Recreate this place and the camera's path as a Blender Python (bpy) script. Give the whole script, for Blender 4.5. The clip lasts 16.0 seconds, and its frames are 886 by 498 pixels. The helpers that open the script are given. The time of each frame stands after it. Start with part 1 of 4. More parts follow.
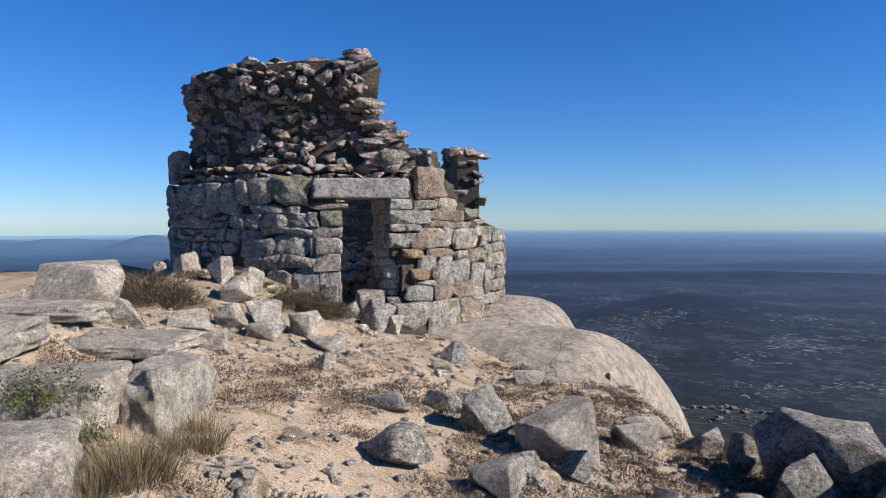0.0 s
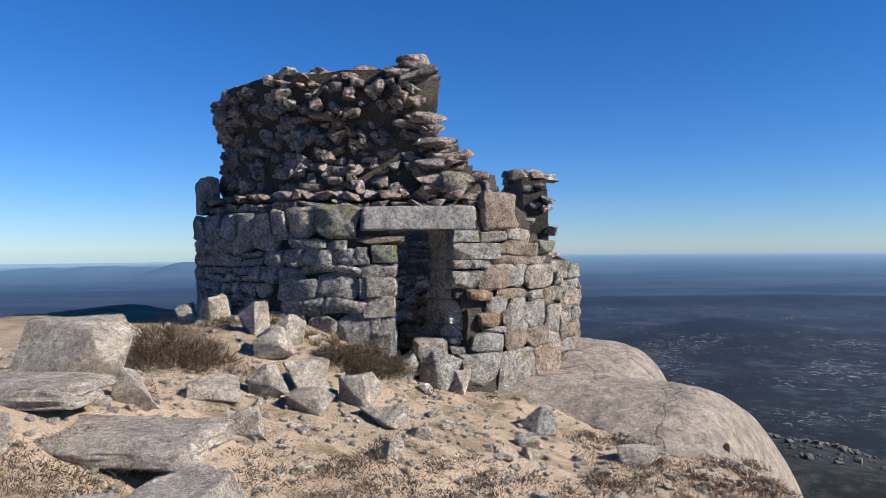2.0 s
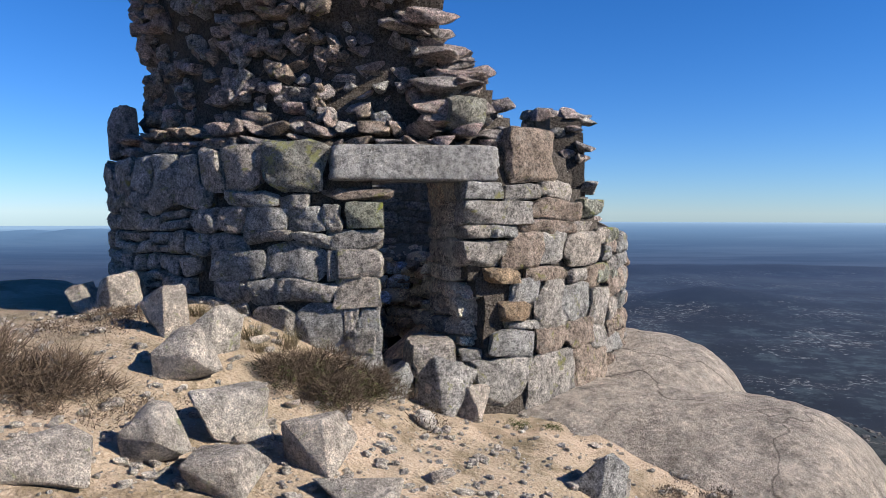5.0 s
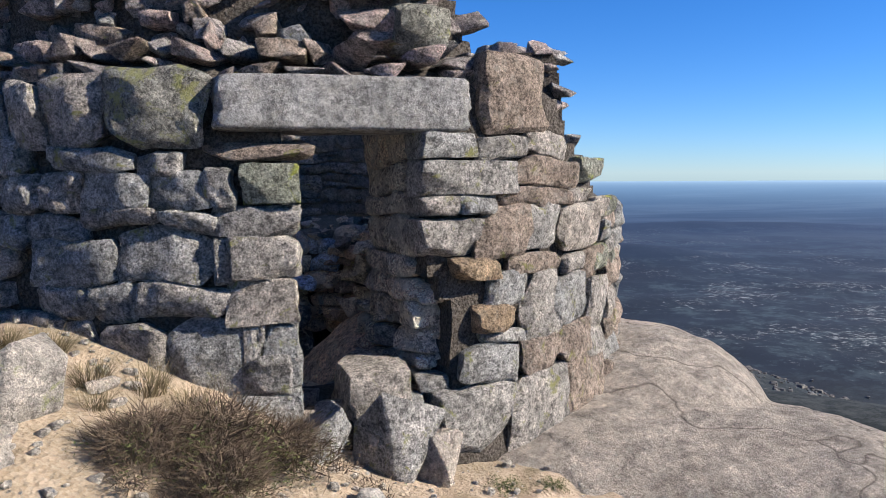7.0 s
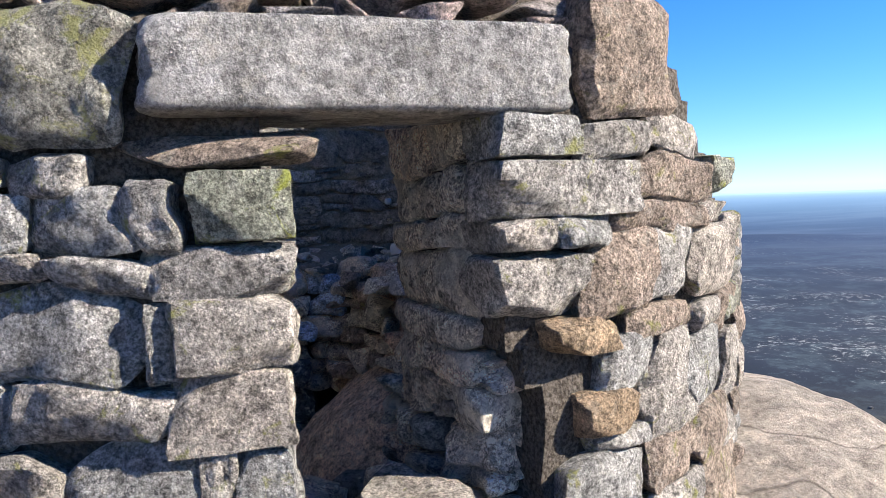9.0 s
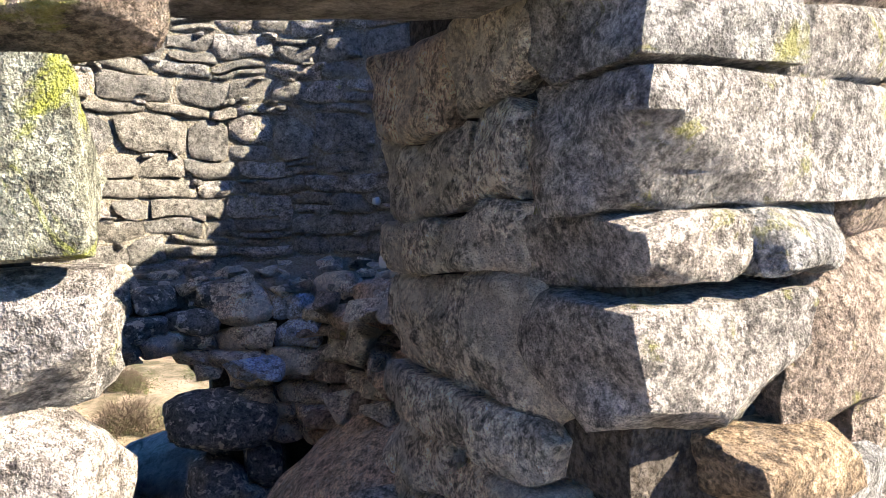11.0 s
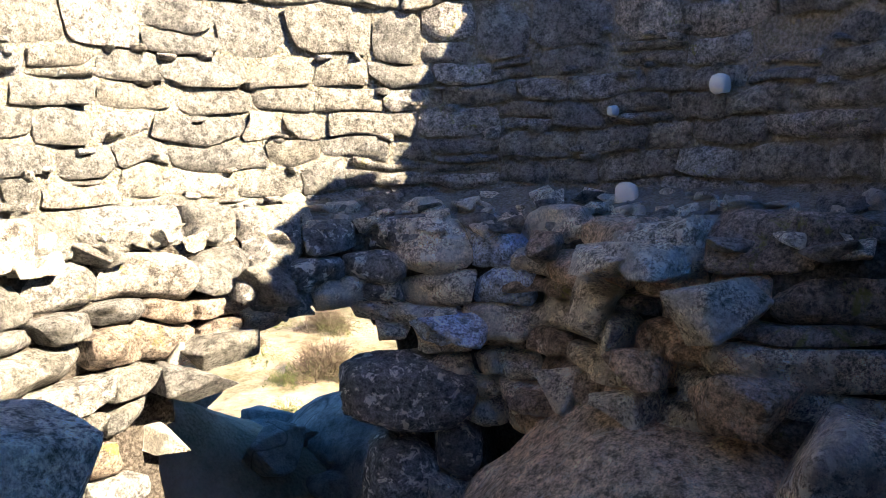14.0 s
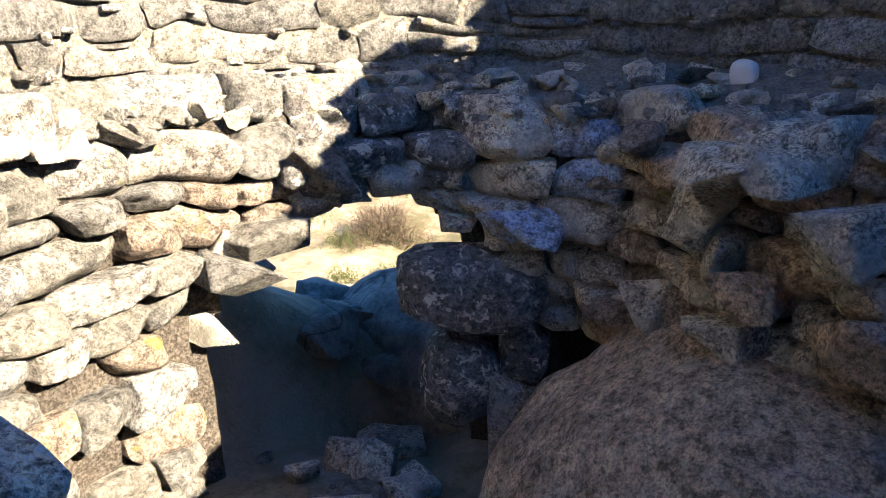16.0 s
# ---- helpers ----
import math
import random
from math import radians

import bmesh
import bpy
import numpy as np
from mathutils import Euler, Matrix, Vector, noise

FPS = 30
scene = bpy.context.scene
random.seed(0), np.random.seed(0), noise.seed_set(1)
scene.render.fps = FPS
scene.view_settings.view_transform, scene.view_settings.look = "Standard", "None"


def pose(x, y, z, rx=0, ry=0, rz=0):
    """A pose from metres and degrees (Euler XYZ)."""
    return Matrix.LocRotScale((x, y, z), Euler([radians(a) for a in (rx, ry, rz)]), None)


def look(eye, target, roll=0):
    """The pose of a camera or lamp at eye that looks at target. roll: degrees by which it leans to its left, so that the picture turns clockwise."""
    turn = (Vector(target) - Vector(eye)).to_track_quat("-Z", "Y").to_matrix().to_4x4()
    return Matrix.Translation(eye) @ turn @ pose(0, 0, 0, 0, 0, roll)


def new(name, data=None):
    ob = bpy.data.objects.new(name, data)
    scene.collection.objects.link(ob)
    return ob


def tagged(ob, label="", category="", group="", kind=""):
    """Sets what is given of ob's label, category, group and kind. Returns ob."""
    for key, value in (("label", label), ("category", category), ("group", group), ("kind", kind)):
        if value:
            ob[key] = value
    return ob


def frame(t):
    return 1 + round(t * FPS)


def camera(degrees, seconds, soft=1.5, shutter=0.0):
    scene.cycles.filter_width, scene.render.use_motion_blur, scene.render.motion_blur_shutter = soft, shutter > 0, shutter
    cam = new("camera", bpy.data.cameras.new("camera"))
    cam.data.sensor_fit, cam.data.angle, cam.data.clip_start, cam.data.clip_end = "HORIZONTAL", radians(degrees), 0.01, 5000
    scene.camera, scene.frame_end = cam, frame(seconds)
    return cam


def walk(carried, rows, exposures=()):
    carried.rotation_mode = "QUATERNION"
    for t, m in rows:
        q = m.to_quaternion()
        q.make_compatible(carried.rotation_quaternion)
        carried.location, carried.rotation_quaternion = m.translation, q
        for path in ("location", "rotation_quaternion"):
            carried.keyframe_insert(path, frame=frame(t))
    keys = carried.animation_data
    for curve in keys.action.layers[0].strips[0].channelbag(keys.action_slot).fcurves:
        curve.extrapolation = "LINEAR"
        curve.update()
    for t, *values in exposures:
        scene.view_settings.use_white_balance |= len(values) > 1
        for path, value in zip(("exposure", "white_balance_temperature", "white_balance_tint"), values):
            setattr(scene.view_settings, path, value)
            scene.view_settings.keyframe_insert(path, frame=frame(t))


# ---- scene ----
cam = camera(63.3, 16.0, soft=0.7)
METRES, EYE, TILT, LEAN, TURN = 12.0, 1.5, -2.2, 0.0, 0.0
ROWS = [
    (0.0, 0.0, 0.0, 0.0, 0.0, 0.0, -0.0),
    (0.5, -0.0182, 0.0376, 0.0077, 0.55, 1.45, 0.47),
    (1.0, -0.0388, 0.0765, 0.013, 0.67, 2.9, 0.63),
    (1.5, -0.0421, 0.1121, 0.0152, 1.56, 3.09, 0.56),
    (2.0, -0.0443, 0.1435, 0.0168, 2.49, 1.99, 0.35),
    (2.5, -0.0538, 0.1832, 0.0141, 2.8, 0.99, 0.28),
    (3.0, -0.0543, 0.2202, 0.0129, 4.31, 0.51, 0.14),
    (3.5, -0.049, 0.2594, 0.016, 4.54, 0.52, -0.7),
    (6.0, -0.0789, 0.4642, 0.0233, -1.58, -2.4, 0.31),
    (6.5, -0.0769, 0.5078, 0.0263, -3.21, -3.26, 0.28),
    (7.0, -0.083, 0.5468, 0.0289, -4.31, -3.78, 0.47),
    (7.5, -0.087, 0.5833, 0.0339, -3.81, -4.44, 0.47),
    (8.0, -0.082, 0.6211, 0.0305, -2.35, -5.13, -0.32),
    (8.5, -0.0857, 0.6501, 0.031, -3.09, -4.46, 0.22),
    (9.0, -0.1, 0.6892, 0.0316, -4.72, -2.14, 1.96),
    (11.5, -0.0975, 0.8374, 0.0305, -5.51, -1.55, 1.98),
    (12.0, -0.0988, 0.8626, 0.0311, -3.98, -2.91, 1.01),
    (12.5, -0.1046, 0.8849, 0.0241, -0.53, -5.46, 0.18),
    (13.0, -0.1107, 0.9004, 0.02, 3.05, -7.22, -0.05),
    (13.5, -0.1113, 0.9126, 0.0204, 6.71, -6.93, 0.58),
    (14.0, -0.1116, 0.9299, 0.0181, 10.78, -5.25, 1.73),
    (14.5, -0.1143, 0.9469, 0.0216, 12.73, -3.9, 2.24),
    (15.0, -0.1156, 0.9553, 0.0271, 12.89, -5.9, 2.46),
    (15.5, -0.1236, 0.9646, 0.0279, 14.32, -11.07, 1.56),
    (16.0, -0.125, 0.9703, 0.0286, 15.78, -17.14, 0.42),
]
walk(cam, [(t, pose(0, 0, EYE, TILT, LEAN, TURN) @ pose(METRES * x, METRES * y, METRES * z, 90 + pitch, roll, yaw)) for t, x, y, z, yaw, pitch, roll in ROWS],
     exposures=[(0.0, 0.95, 6750, 10), (3.7, 1.02, 6850, 10), (6.0, 1.2, 6750, 10), (7.0, 1.35, 6750, 10), (9.0, 2.0, 6900, 10), (10.4, 2.45, 7400, 10), (11.5, 2.9, 8000, 10), (12.5, 3.15, 8300, 10),
                (13.0, 3.25, 8500, 10), (14.5, 3.3, 8500, 10), (15.2, 3.3, 8300, 10), (16.0, 3.2, 8200, 10)])

# ---------------------------------------------------------------- sky and sun
SUN_DIR = Vector((0.956, -0.292, 0.60)).normalized()      # towards the sun
world = bpy.data.worlds.new("world")
scene.world = world
world.use_nodes = True
wn = world.node_tree
sky = wn.nodes.new("ShaderNodeTexSky")
sky.sky_type = "NISHITA"
sky.sun_disc = False
sky.sun_elevation = math.asin(SUN_DIR.z)
sky.sun_rotation = math.atan2(SUN_DIR.x, SUN_DIR.y)
sky.altitude, sky.air_density, sky.dust_density, sky.ozone_density = 900, 1.0, 0.0, 4.0
blue = wn.nodes.new("ShaderNodeHueSaturation")
blue.inputs["Saturation"].default_value = 1.12
tint = wn.nodes.new("ShaderNodeMix")
tint.data_type, tint.blend_type = "RGBA", "MULTIPLY"
tint.inputs["Factor"].default_value = 1.0
tint.inputs[7].default_value = (0.74, 0.98, 1.45, 1)
wn.nodes["Background"].inputs["Strength"].default_value = 0.047
wn.links.new(sky.outputs["Color"], tint.inputs[6])
wn.links.new(tint.outputs[2], blue.inputs["Color"])
wn.links.new(blue.outputs["Color"], wn.nodes["Background"].inputs["Color"])
sun = new("sun", bpy.data.lights.new("sun", "SUN"))
sun.data.energy, sun.data.angle, sun.data.color = 4.5, radians(0.55), (1.0, 0.94, 0.86)
sun.matrix_world = look((30, -4, 40), Vector((30, -4, 40)) - SUN_DIR)

# ---------------------------------------------------------------- materials
class Nodes:
    """Short hand for a node material."""

    def __init__(self, name):
        self.mat = bpy.data.materials.new(name)
        self.mat.use_nodes = True
        self.tree = self.mat.node_tree
        self.bsdf = self.tree.nodes["Principled BSDF"]
        self.pos = self.add("ShaderNodeNewGeometry").outputs["Position"]

    def add(self, kind):
        return self.tree.nodes.new(kind)

    def link(self, a, b):
        if isinstance(a, bpy.types.NodeSocket):
            self.tree.links.new(a, b)
        else:
            b.default_value = a

    def noise(self, scale, detail=4.0, rough=0.6, vec=None, distort=0.0):
        n = self.add("ShaderNodeTexNoise")
        self.link(vec if vec is not None else self.pos, n.inputs["Vector"])
        n.inputs["Scale"].default_value, n.inputs["Detail"].default_value = scale, detail
        n.inputs["Roughness"].default_value, n.inputs["Distortion"].default_value = rough, distort
        return n.outputs["Fac"]

    def voronoi(self, scale, feature="F1", out="Distance", vec=None):
        n = self.add("ShaderNodeTexVoronoi")
        n.feature = feature
        self.link(vec if vec is not None else self.pos, n.inputs["Vector"])
        n.inputs["Scale"].default_value = scale
        return n.outputs[out]

    def ramp(self, v, *stops):
        n = self.add("ShaderNodeValToRGB")
        e = n.color_ramp.elements
        while len(e) < len(stops):
            e.new(0.5)
        for el, (p, c) in zip(e, stops):
            el.position = p
            el.color = (*c, 1) if isinstance(c, tuple) else (c, c, c, 1)
        self.link(v, n.inputs["Fac"])
        return n.outputs["Color"]

    def mix(self, fac, a, b, how="MIX"):
        n = self.add("ShaderNodeMix")
        n.data_type, n.blend_type = "RGBA", how
        self.link(fac, n.inputs["Factor"])
        for v, i in ((a, 6), (b, 7)):
            self.link((*v, 1) if isinstance(v, tuple) else v, n.inputs[i])
        return n.outputs[2]

    def math(self, op, a, b=0.0):
        n = self.add("ShaderNodeMath")
        n.operation = op
        self.link(a, n.inputs[0])
        self.link(b, n.inputs[1])
        return n.outputs[0]

    def shifted(self):
        """World position, shifted by a random step for each object."""
        r = self.add("ShaderNodeObjectInfo").outputs["Random"]
        n = self.add("ShaderNodeVectorMath")
        n.operation = "MULTIPLY_ADD"
        self.link(r, n.inputs[0])
        n.inputs[1].default_value = (37.0, 91.0, 53.0)
        self.link(self.pos, n.inputs[2])
        return n.outputs[0], r

    def bump(self, height, strength, distance, below=None):
        n = self.add("ShaderNodeBump")
        n.inputs["Strength"].default_value, n.inputs["Distance"].default_value = strength, distance
        self.link(height, n.inputs["Height"])
        if below is not None:
            self.link(below, n.inputs["Normal"])
        return n.outputs["Normal"]

    def done(self, colour, normal=None, rough=0.9, tone=0.64):
        n = self.add("ShaderNodeHueSaturation")
        n.inputs["Value"].default_value = tone
        self.link(colour, n.inputs["Color"])
        self.link(n.outputs["Color"], self.bsdf.inputs["Base Color"])
        self.link(rough, self.bsdf.inputs["Roughness"])
        self.bsdf.inputs["Specular IOR Level"].default_value = 0.25
        if normal is not None:
            self.link(normal, self.bsdf.inputs["Normal"])
        return self.mat


def granite(name, dark, light, warm, lichen=0.0, lichen_colour=(0.36, 0.36, 0.10), pale=0.3, speck=0.75, soot=0.0, crack=0.0, smear=0.0, mottle=0.8, tone=0.74):
    """Weathered granite: two tints picked by chance for each stone, crystals, pale crust and lichen."""
    n = Nodes(name)
    vec, rnd = n.shifted()
    tint = n.mix(n.ramp(rnd, (0.25, 0.0), (0.9, 1.0)), n.mix(n.noise(3.2, 3, vec=vec), dark, light), warm)
    big = n.noise(2.4, 5, 0.65, vec)
    tint = n.mix(n.ramp(big, (0.38, 0.0), (0.66, 0.55)), tint, tuple(c * 0.55 for c in dark))
    patch = n.ramp(n.noise(6.5, 6, 0.72, vec, 0.5), (0.36, 0.50), (0.50, 1.0), (0.62, 1.42))
    tint = n.mix(0.75, tint, patch, "MULTIPLY")
    grains = n.ramp(n.noise(75, 4, 0.8, vec), (0.40, 0.30), (0.5, 0.95), (0.60, 1.55))
    tint = n.mix(speck, tint, grains, "MULTIPLY")
    tint = n.mix(mottle, tint, n.ramp(n.noise(24, 5, 0.75, vec), (0.40, 0.34), (0.47, 0.95), (0.60, 1.45)), "MULTIPLY")
    crust = n.ramp(n.noise(14, 6, 0.7, vec, 0.4), (0.55, 0.0), (0.60, 1.0))
    tint = n.mix(n.math("MULTIPLY", crust, pale), tint, (0.62, 0.58, 0.51))
    black = n.ramp(n.noise(19, 5, 0.75, vec, 0.8), (0.60, 0.0), (0.66, 1.0))
    tint = n.mix(n.math("MULTIPLY", black, 0.45 * mottle + soot), tint, (0.045, 0.042, 0.04))
    if lichen:
        spot = n.ramp(n.noise(7, 6, 0.7, vec, 0.6), (0.62 - 0.2 * lichen, 0.0), (0.70 - 0.2 * lichen, 1.0))
        tint = n.mix(n.math("MULTIPLY", spot, 0.8), tint, lichen_colour)
    if smear:
        lime = n.ramp(n.noise(3.4, 7, 0.72, distort=0.6), (0.50, 0.0), (0.56, 1.0))
        tint = n.mix(n.math("MULTIPLY", lime, smear), tint, n.mix(n.noise(48, 4, 0.8), (0.16, 0.145, 0.12), (0.66, 0.62, 0.54)))
    low = n.bump(n.noise(9, 5, 0.7, vec), 0.8, 0.06)
    if crack:
        bent = n.add("ShaderNodeVectorMath")
        bent.operation = "MULTIPLY_ADD"
        wob = n.add("ShaderNodeTexNoise")
        n.link(n.pos, wob.inputs["Vector"])
        wob.inputs["Scale"].default_value = 1.6
        n.link(wob.outputs["Color"], bent.inputs[0])
        bent.inputs[1].default_value = (1.1, 1.1, 1.1)
        n.link(n.pos, bent.inputs[2])
        edge = n.ramp(n.voronoi(0.38, "DISTANCE_TO_EDGE", vec=bent.outputs[0]), (0.0, 0.0), (0.008, 1.0))
        tint = n.mix(n.math("MULTIPLY", n.math("SUBTRACT", 1.0, edge), crack), tint, (0.08, 0.065, 0.05))
        stain = n.ramp(n.noise(1.3, 7, 0.75, distort=1.0), (0.52, 0.0), (0.66, 1.0))
        tint = n.mix(n.math("MULTIPLY", stain, 0.38), tint, (0.22, 0.18, 0.15))
        low = n.bump(edge, 0.8, 0.03, low)
    mid = n.bump(n.noise(30, 5, 0.75, vec), 1.0, 0.035, low)
    fine = n.bump(n.noise(120, 3, 0.75, vec), 0.7, 0.008, mid)
    return n.done(tint, fine, n.ramp(n.noise(30, 2, vec=vec), (0.3, 0.8), (0.7, 0.97)), tone)


M_STONE = granite("granite_block", (0.33, 0.33, 0.325), (0.60, 0.585, 0.56), (0.57, 0.50, 0.435), 0.12, tone=0.84)
M_RUBBLE = granite("granite_rubble", (0.23, 0.21, 0.205), (0.50, 0.455, 0.435), (0.52, 0.40, 0.36), 0.0, pale=0.35, tone=0.98)
M_LINTEL = granite("granite_lintel", (0.50, 0.49, 0.485), (0.60, 0.585, 0.565), (0.55, 0.535, 0.52), 0.0, pale=0.35, speck=0.4, mottle=0.6, tone=0.82)
M_TAN = granite("granite_tan", (0.44, 0.345, 0.285), (0.57, 0.46, 0.375), (0.52, 0.41, 0.33), 0.15)
M_LICHEN = granite("granite_lichen", (0.36, 0.345, 0.30), (0.47, 0.455, 0.40), (0.43, 0.42, 0.35), 0.40, (0.47, 0.47, 0.18))
M_YELLOW = granite("granite_yellow_lichen", (0.31, 0.32, 0.26), (0.50, 0.50, 0.43), (0.45, 0.46, 0.36), 0.35, (0.55, 0.60, 0.08))
M_ORANGE = granite("granite_orange", (0.46, 0.33, 0.21), (0.60, 0.45, 0.30), (0.54, 0.39, 0.26), 0.0, pale=0.15)
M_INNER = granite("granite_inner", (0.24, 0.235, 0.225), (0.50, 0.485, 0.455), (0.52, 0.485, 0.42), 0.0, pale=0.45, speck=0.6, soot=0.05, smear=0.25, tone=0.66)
M_ROCK = granite("granite_boulder", (0.48, 0.435, 0.385), (0.68, 0.62, 0.55), (0.66, 0.57, 0.485), 0.12, (0.40, 0.41, 0.20), pale=0.4, speck=0.45, mottle=0.5, tone=1.0)
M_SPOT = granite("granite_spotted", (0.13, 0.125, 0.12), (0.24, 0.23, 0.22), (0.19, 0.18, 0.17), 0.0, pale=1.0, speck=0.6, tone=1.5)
M_SLAB = granite("granite_slab", (0.52, 0.455, 0.39), (0.64, 0.56, 0.48), (0.58, 0.495, 0.42), 0.0, pale=0.3, speck=0.25, crack=0.7, mottle=0.35, tone=0.84)
M_JAMB = granite("granite_jamb", (0.34, 0.31, 0.26), (0.58, 0.53, 0.45), (0.52, 0.43, 0.34), 0.0, pale=0.85, speck=0.9, soot=0.15, smear=0.6, tone=1.6)
M_BLUE = granite("granite_blue_chalk", (0.36, 0.46, 0.62), (0.58, 0.66, 0.80), (0.50, 0.60, 0.76), 0.0, pale=0.5, tone=1.15)
M_BROWN = granite("granite_brown", (0.38, 0.28, 0.21), (0.54, 0.42, 0.32), (0.48, 0.37, 0.28), 0.0, pale=0.35, speck=0.6, tone=1.5)


def mortar(name, dark, light, tone=0.64):
    n = Nodes(name)
    tint = n.mix(n.noise(6, 6, 0.7), dark, light)
    tint = n.mix(n.ramp(n.noise(60, 4, 0.7), (0.4, 0.3), (0.65, 1.2)), tint, tint, "MULTIPLY")
    b = n.bump(n.noise(22, 6, 0.75), 0.9, 0.06)
    return n.done(tint, n.bump(n.voronoi(45), 0.6, 0.02, b), 0.95, tone)


M_MORTAR = mortar("earth_mortar", (0.11, 0.095, 0.085), (0.38, 0.335, 0.29))
M_LIME = mortar("lime_mortar", (0.28, 0.26, 0.225), (0.70, 0.66, 0.58), 0.70)


def soil():
    """Sandy summit ground near by; scrub, fields and the hazy plain far off, haze painted in as blue."""
    n = Nodes("sandy_ground")
    sand = n.mix(n.noise(1.1, 6, 0.65), (0.58, 0.475, 0.385), (0.80, 0.695, 0.585))
    sand = n.mix(n.ramp(n.noise(55, 4, 0.75), (0.35, 0.35), (0.6, 1.15)), sand, sand, "MULTIPLY")
    peb = n.voronoi(38, out="Color")
    sand = n.mix(0.22, sand, n.ramp(peb, (0.2, (0.34, 0.28, 0.22)), (0.9, (0.80, 0.72, 0.62))))
    litter = n.ramp(n.noise(1.6, 7, 0.72, distort=0.5), (0.52, 0.0), (0.60, 1.0))
    near = n.mix(n.math("MULTIPLY", litter, 0.85), sand, n.mix(n.noise(70, 3, 0.8), (0.09, 0.065, 0.04), (0.25, 0.18, 0.115)))
    # distance from the summit
    d = n.add("ShaderNodeVectorMath")
    d.operation = "LENGTH"
    n.link(n.pos, d.inputs[0])
    r = d.outputs["Value"]
    scrub = n.mix(n.ramp(n.noise(0.9, 7, 0.75), (0.42, 0.0), (0.60, 1.0)), (0.10, 0.09, 0.045), (0.36, 0.275, 0.195))
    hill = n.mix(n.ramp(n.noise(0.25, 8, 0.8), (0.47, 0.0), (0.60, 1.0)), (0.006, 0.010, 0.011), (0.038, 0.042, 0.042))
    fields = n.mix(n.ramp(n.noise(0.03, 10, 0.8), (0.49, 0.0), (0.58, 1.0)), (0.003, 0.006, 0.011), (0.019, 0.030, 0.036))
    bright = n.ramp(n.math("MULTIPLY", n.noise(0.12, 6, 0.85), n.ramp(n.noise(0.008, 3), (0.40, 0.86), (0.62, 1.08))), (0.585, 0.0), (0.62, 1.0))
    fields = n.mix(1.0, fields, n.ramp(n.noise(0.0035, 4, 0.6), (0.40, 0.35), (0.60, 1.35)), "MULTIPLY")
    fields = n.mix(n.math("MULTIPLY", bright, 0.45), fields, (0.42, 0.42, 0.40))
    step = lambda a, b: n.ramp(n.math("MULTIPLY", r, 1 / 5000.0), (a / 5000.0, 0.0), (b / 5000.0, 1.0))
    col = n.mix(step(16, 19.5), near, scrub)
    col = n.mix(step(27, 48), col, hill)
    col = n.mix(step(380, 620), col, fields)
    streak = n.add("ShaderNodeMapping")
    n.link(n.pos, streak.inputs["Vector"])
    streak.inputs["Scale"].default_value = (0.3, 1.0, 1.0)
    # the far plain's blue is haze put into its base colour
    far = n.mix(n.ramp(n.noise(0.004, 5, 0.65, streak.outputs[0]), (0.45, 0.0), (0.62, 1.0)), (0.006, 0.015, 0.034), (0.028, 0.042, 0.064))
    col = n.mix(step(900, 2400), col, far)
    # dark woods on the low hills of the plain
    apart = n.add("ShaderNodeSeparateXYZ")
    n.link(n.pos, apart.inputs[0])
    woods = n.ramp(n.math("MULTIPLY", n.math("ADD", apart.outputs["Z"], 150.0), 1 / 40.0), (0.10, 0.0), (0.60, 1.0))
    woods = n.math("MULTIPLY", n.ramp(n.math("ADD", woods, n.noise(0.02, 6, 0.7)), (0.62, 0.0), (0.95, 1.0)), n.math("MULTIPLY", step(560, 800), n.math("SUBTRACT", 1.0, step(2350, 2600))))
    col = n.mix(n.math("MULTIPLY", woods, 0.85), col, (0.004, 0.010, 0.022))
    # towards the horizon the base colour itself fades to pale haze blue
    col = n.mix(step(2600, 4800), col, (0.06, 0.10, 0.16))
    # air light over the far plain, painted as emission; the plain is backdrop
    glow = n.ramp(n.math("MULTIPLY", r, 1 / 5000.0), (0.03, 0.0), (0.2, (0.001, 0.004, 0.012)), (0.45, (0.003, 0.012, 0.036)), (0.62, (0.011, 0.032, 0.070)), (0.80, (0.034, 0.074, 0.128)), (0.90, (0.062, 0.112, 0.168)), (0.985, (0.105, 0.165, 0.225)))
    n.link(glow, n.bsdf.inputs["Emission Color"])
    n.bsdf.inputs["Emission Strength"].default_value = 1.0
    b = n.bump(n.noise(28, 6, 0.75), 0.7, 0.035)
    b = n.bump(n.voronoi(38), 0.45, 0.02, b)
    return n.done(col, b, 0.95, 0.92)


M_SOIL = soil()


def plain(name, a, b, scale, rough=0.9):
    n = Nodes(name)
    vec, rnd = n.shifted()
    return n.done(n.mix(n.noise(scale, 3, 0.7, vec), a, b), None, rough)


M_TWIG = plain("dry_twigs", (0.07, 0.05, 0.035), (0.20, 0.145, 0.10), 14)
M_GREEN = plain("heath_leaves", (0.05, 0.07, 0.022), (0.17, 0.185, 0.06), 9)
M_STRAW = plain("dry_grass", (0.15, 0.115, 0.06), (0.32, 0.26, 0.15), 6)
M_RED = plain("red_heather", (0.20, 0.06, 0.06), (0.30, 0.11, 0.10), 12)
M_WHITE = plain("white_quartz", (0.70, 0.68, 0.64), (0.82, 0.80, 0.76), 20, 0.7)
# near-black colour that stands for the shade inside a small hole
M_HOLE_SHADE = plain("dark_hollow", (0.02, 0.018, 0.015), (0.05, 0.045, 0.04), 20)
M_SCREE = granite("granite_scree", (0.10, 0.10, 0.10), (0.20, 0.19, 0.18), (0.16, 0.15, 0.14), 0.0)
# ---------------------------------------------------------------- terrain shape
CX, CY = -1.9, 13.6          # middle of the round tower
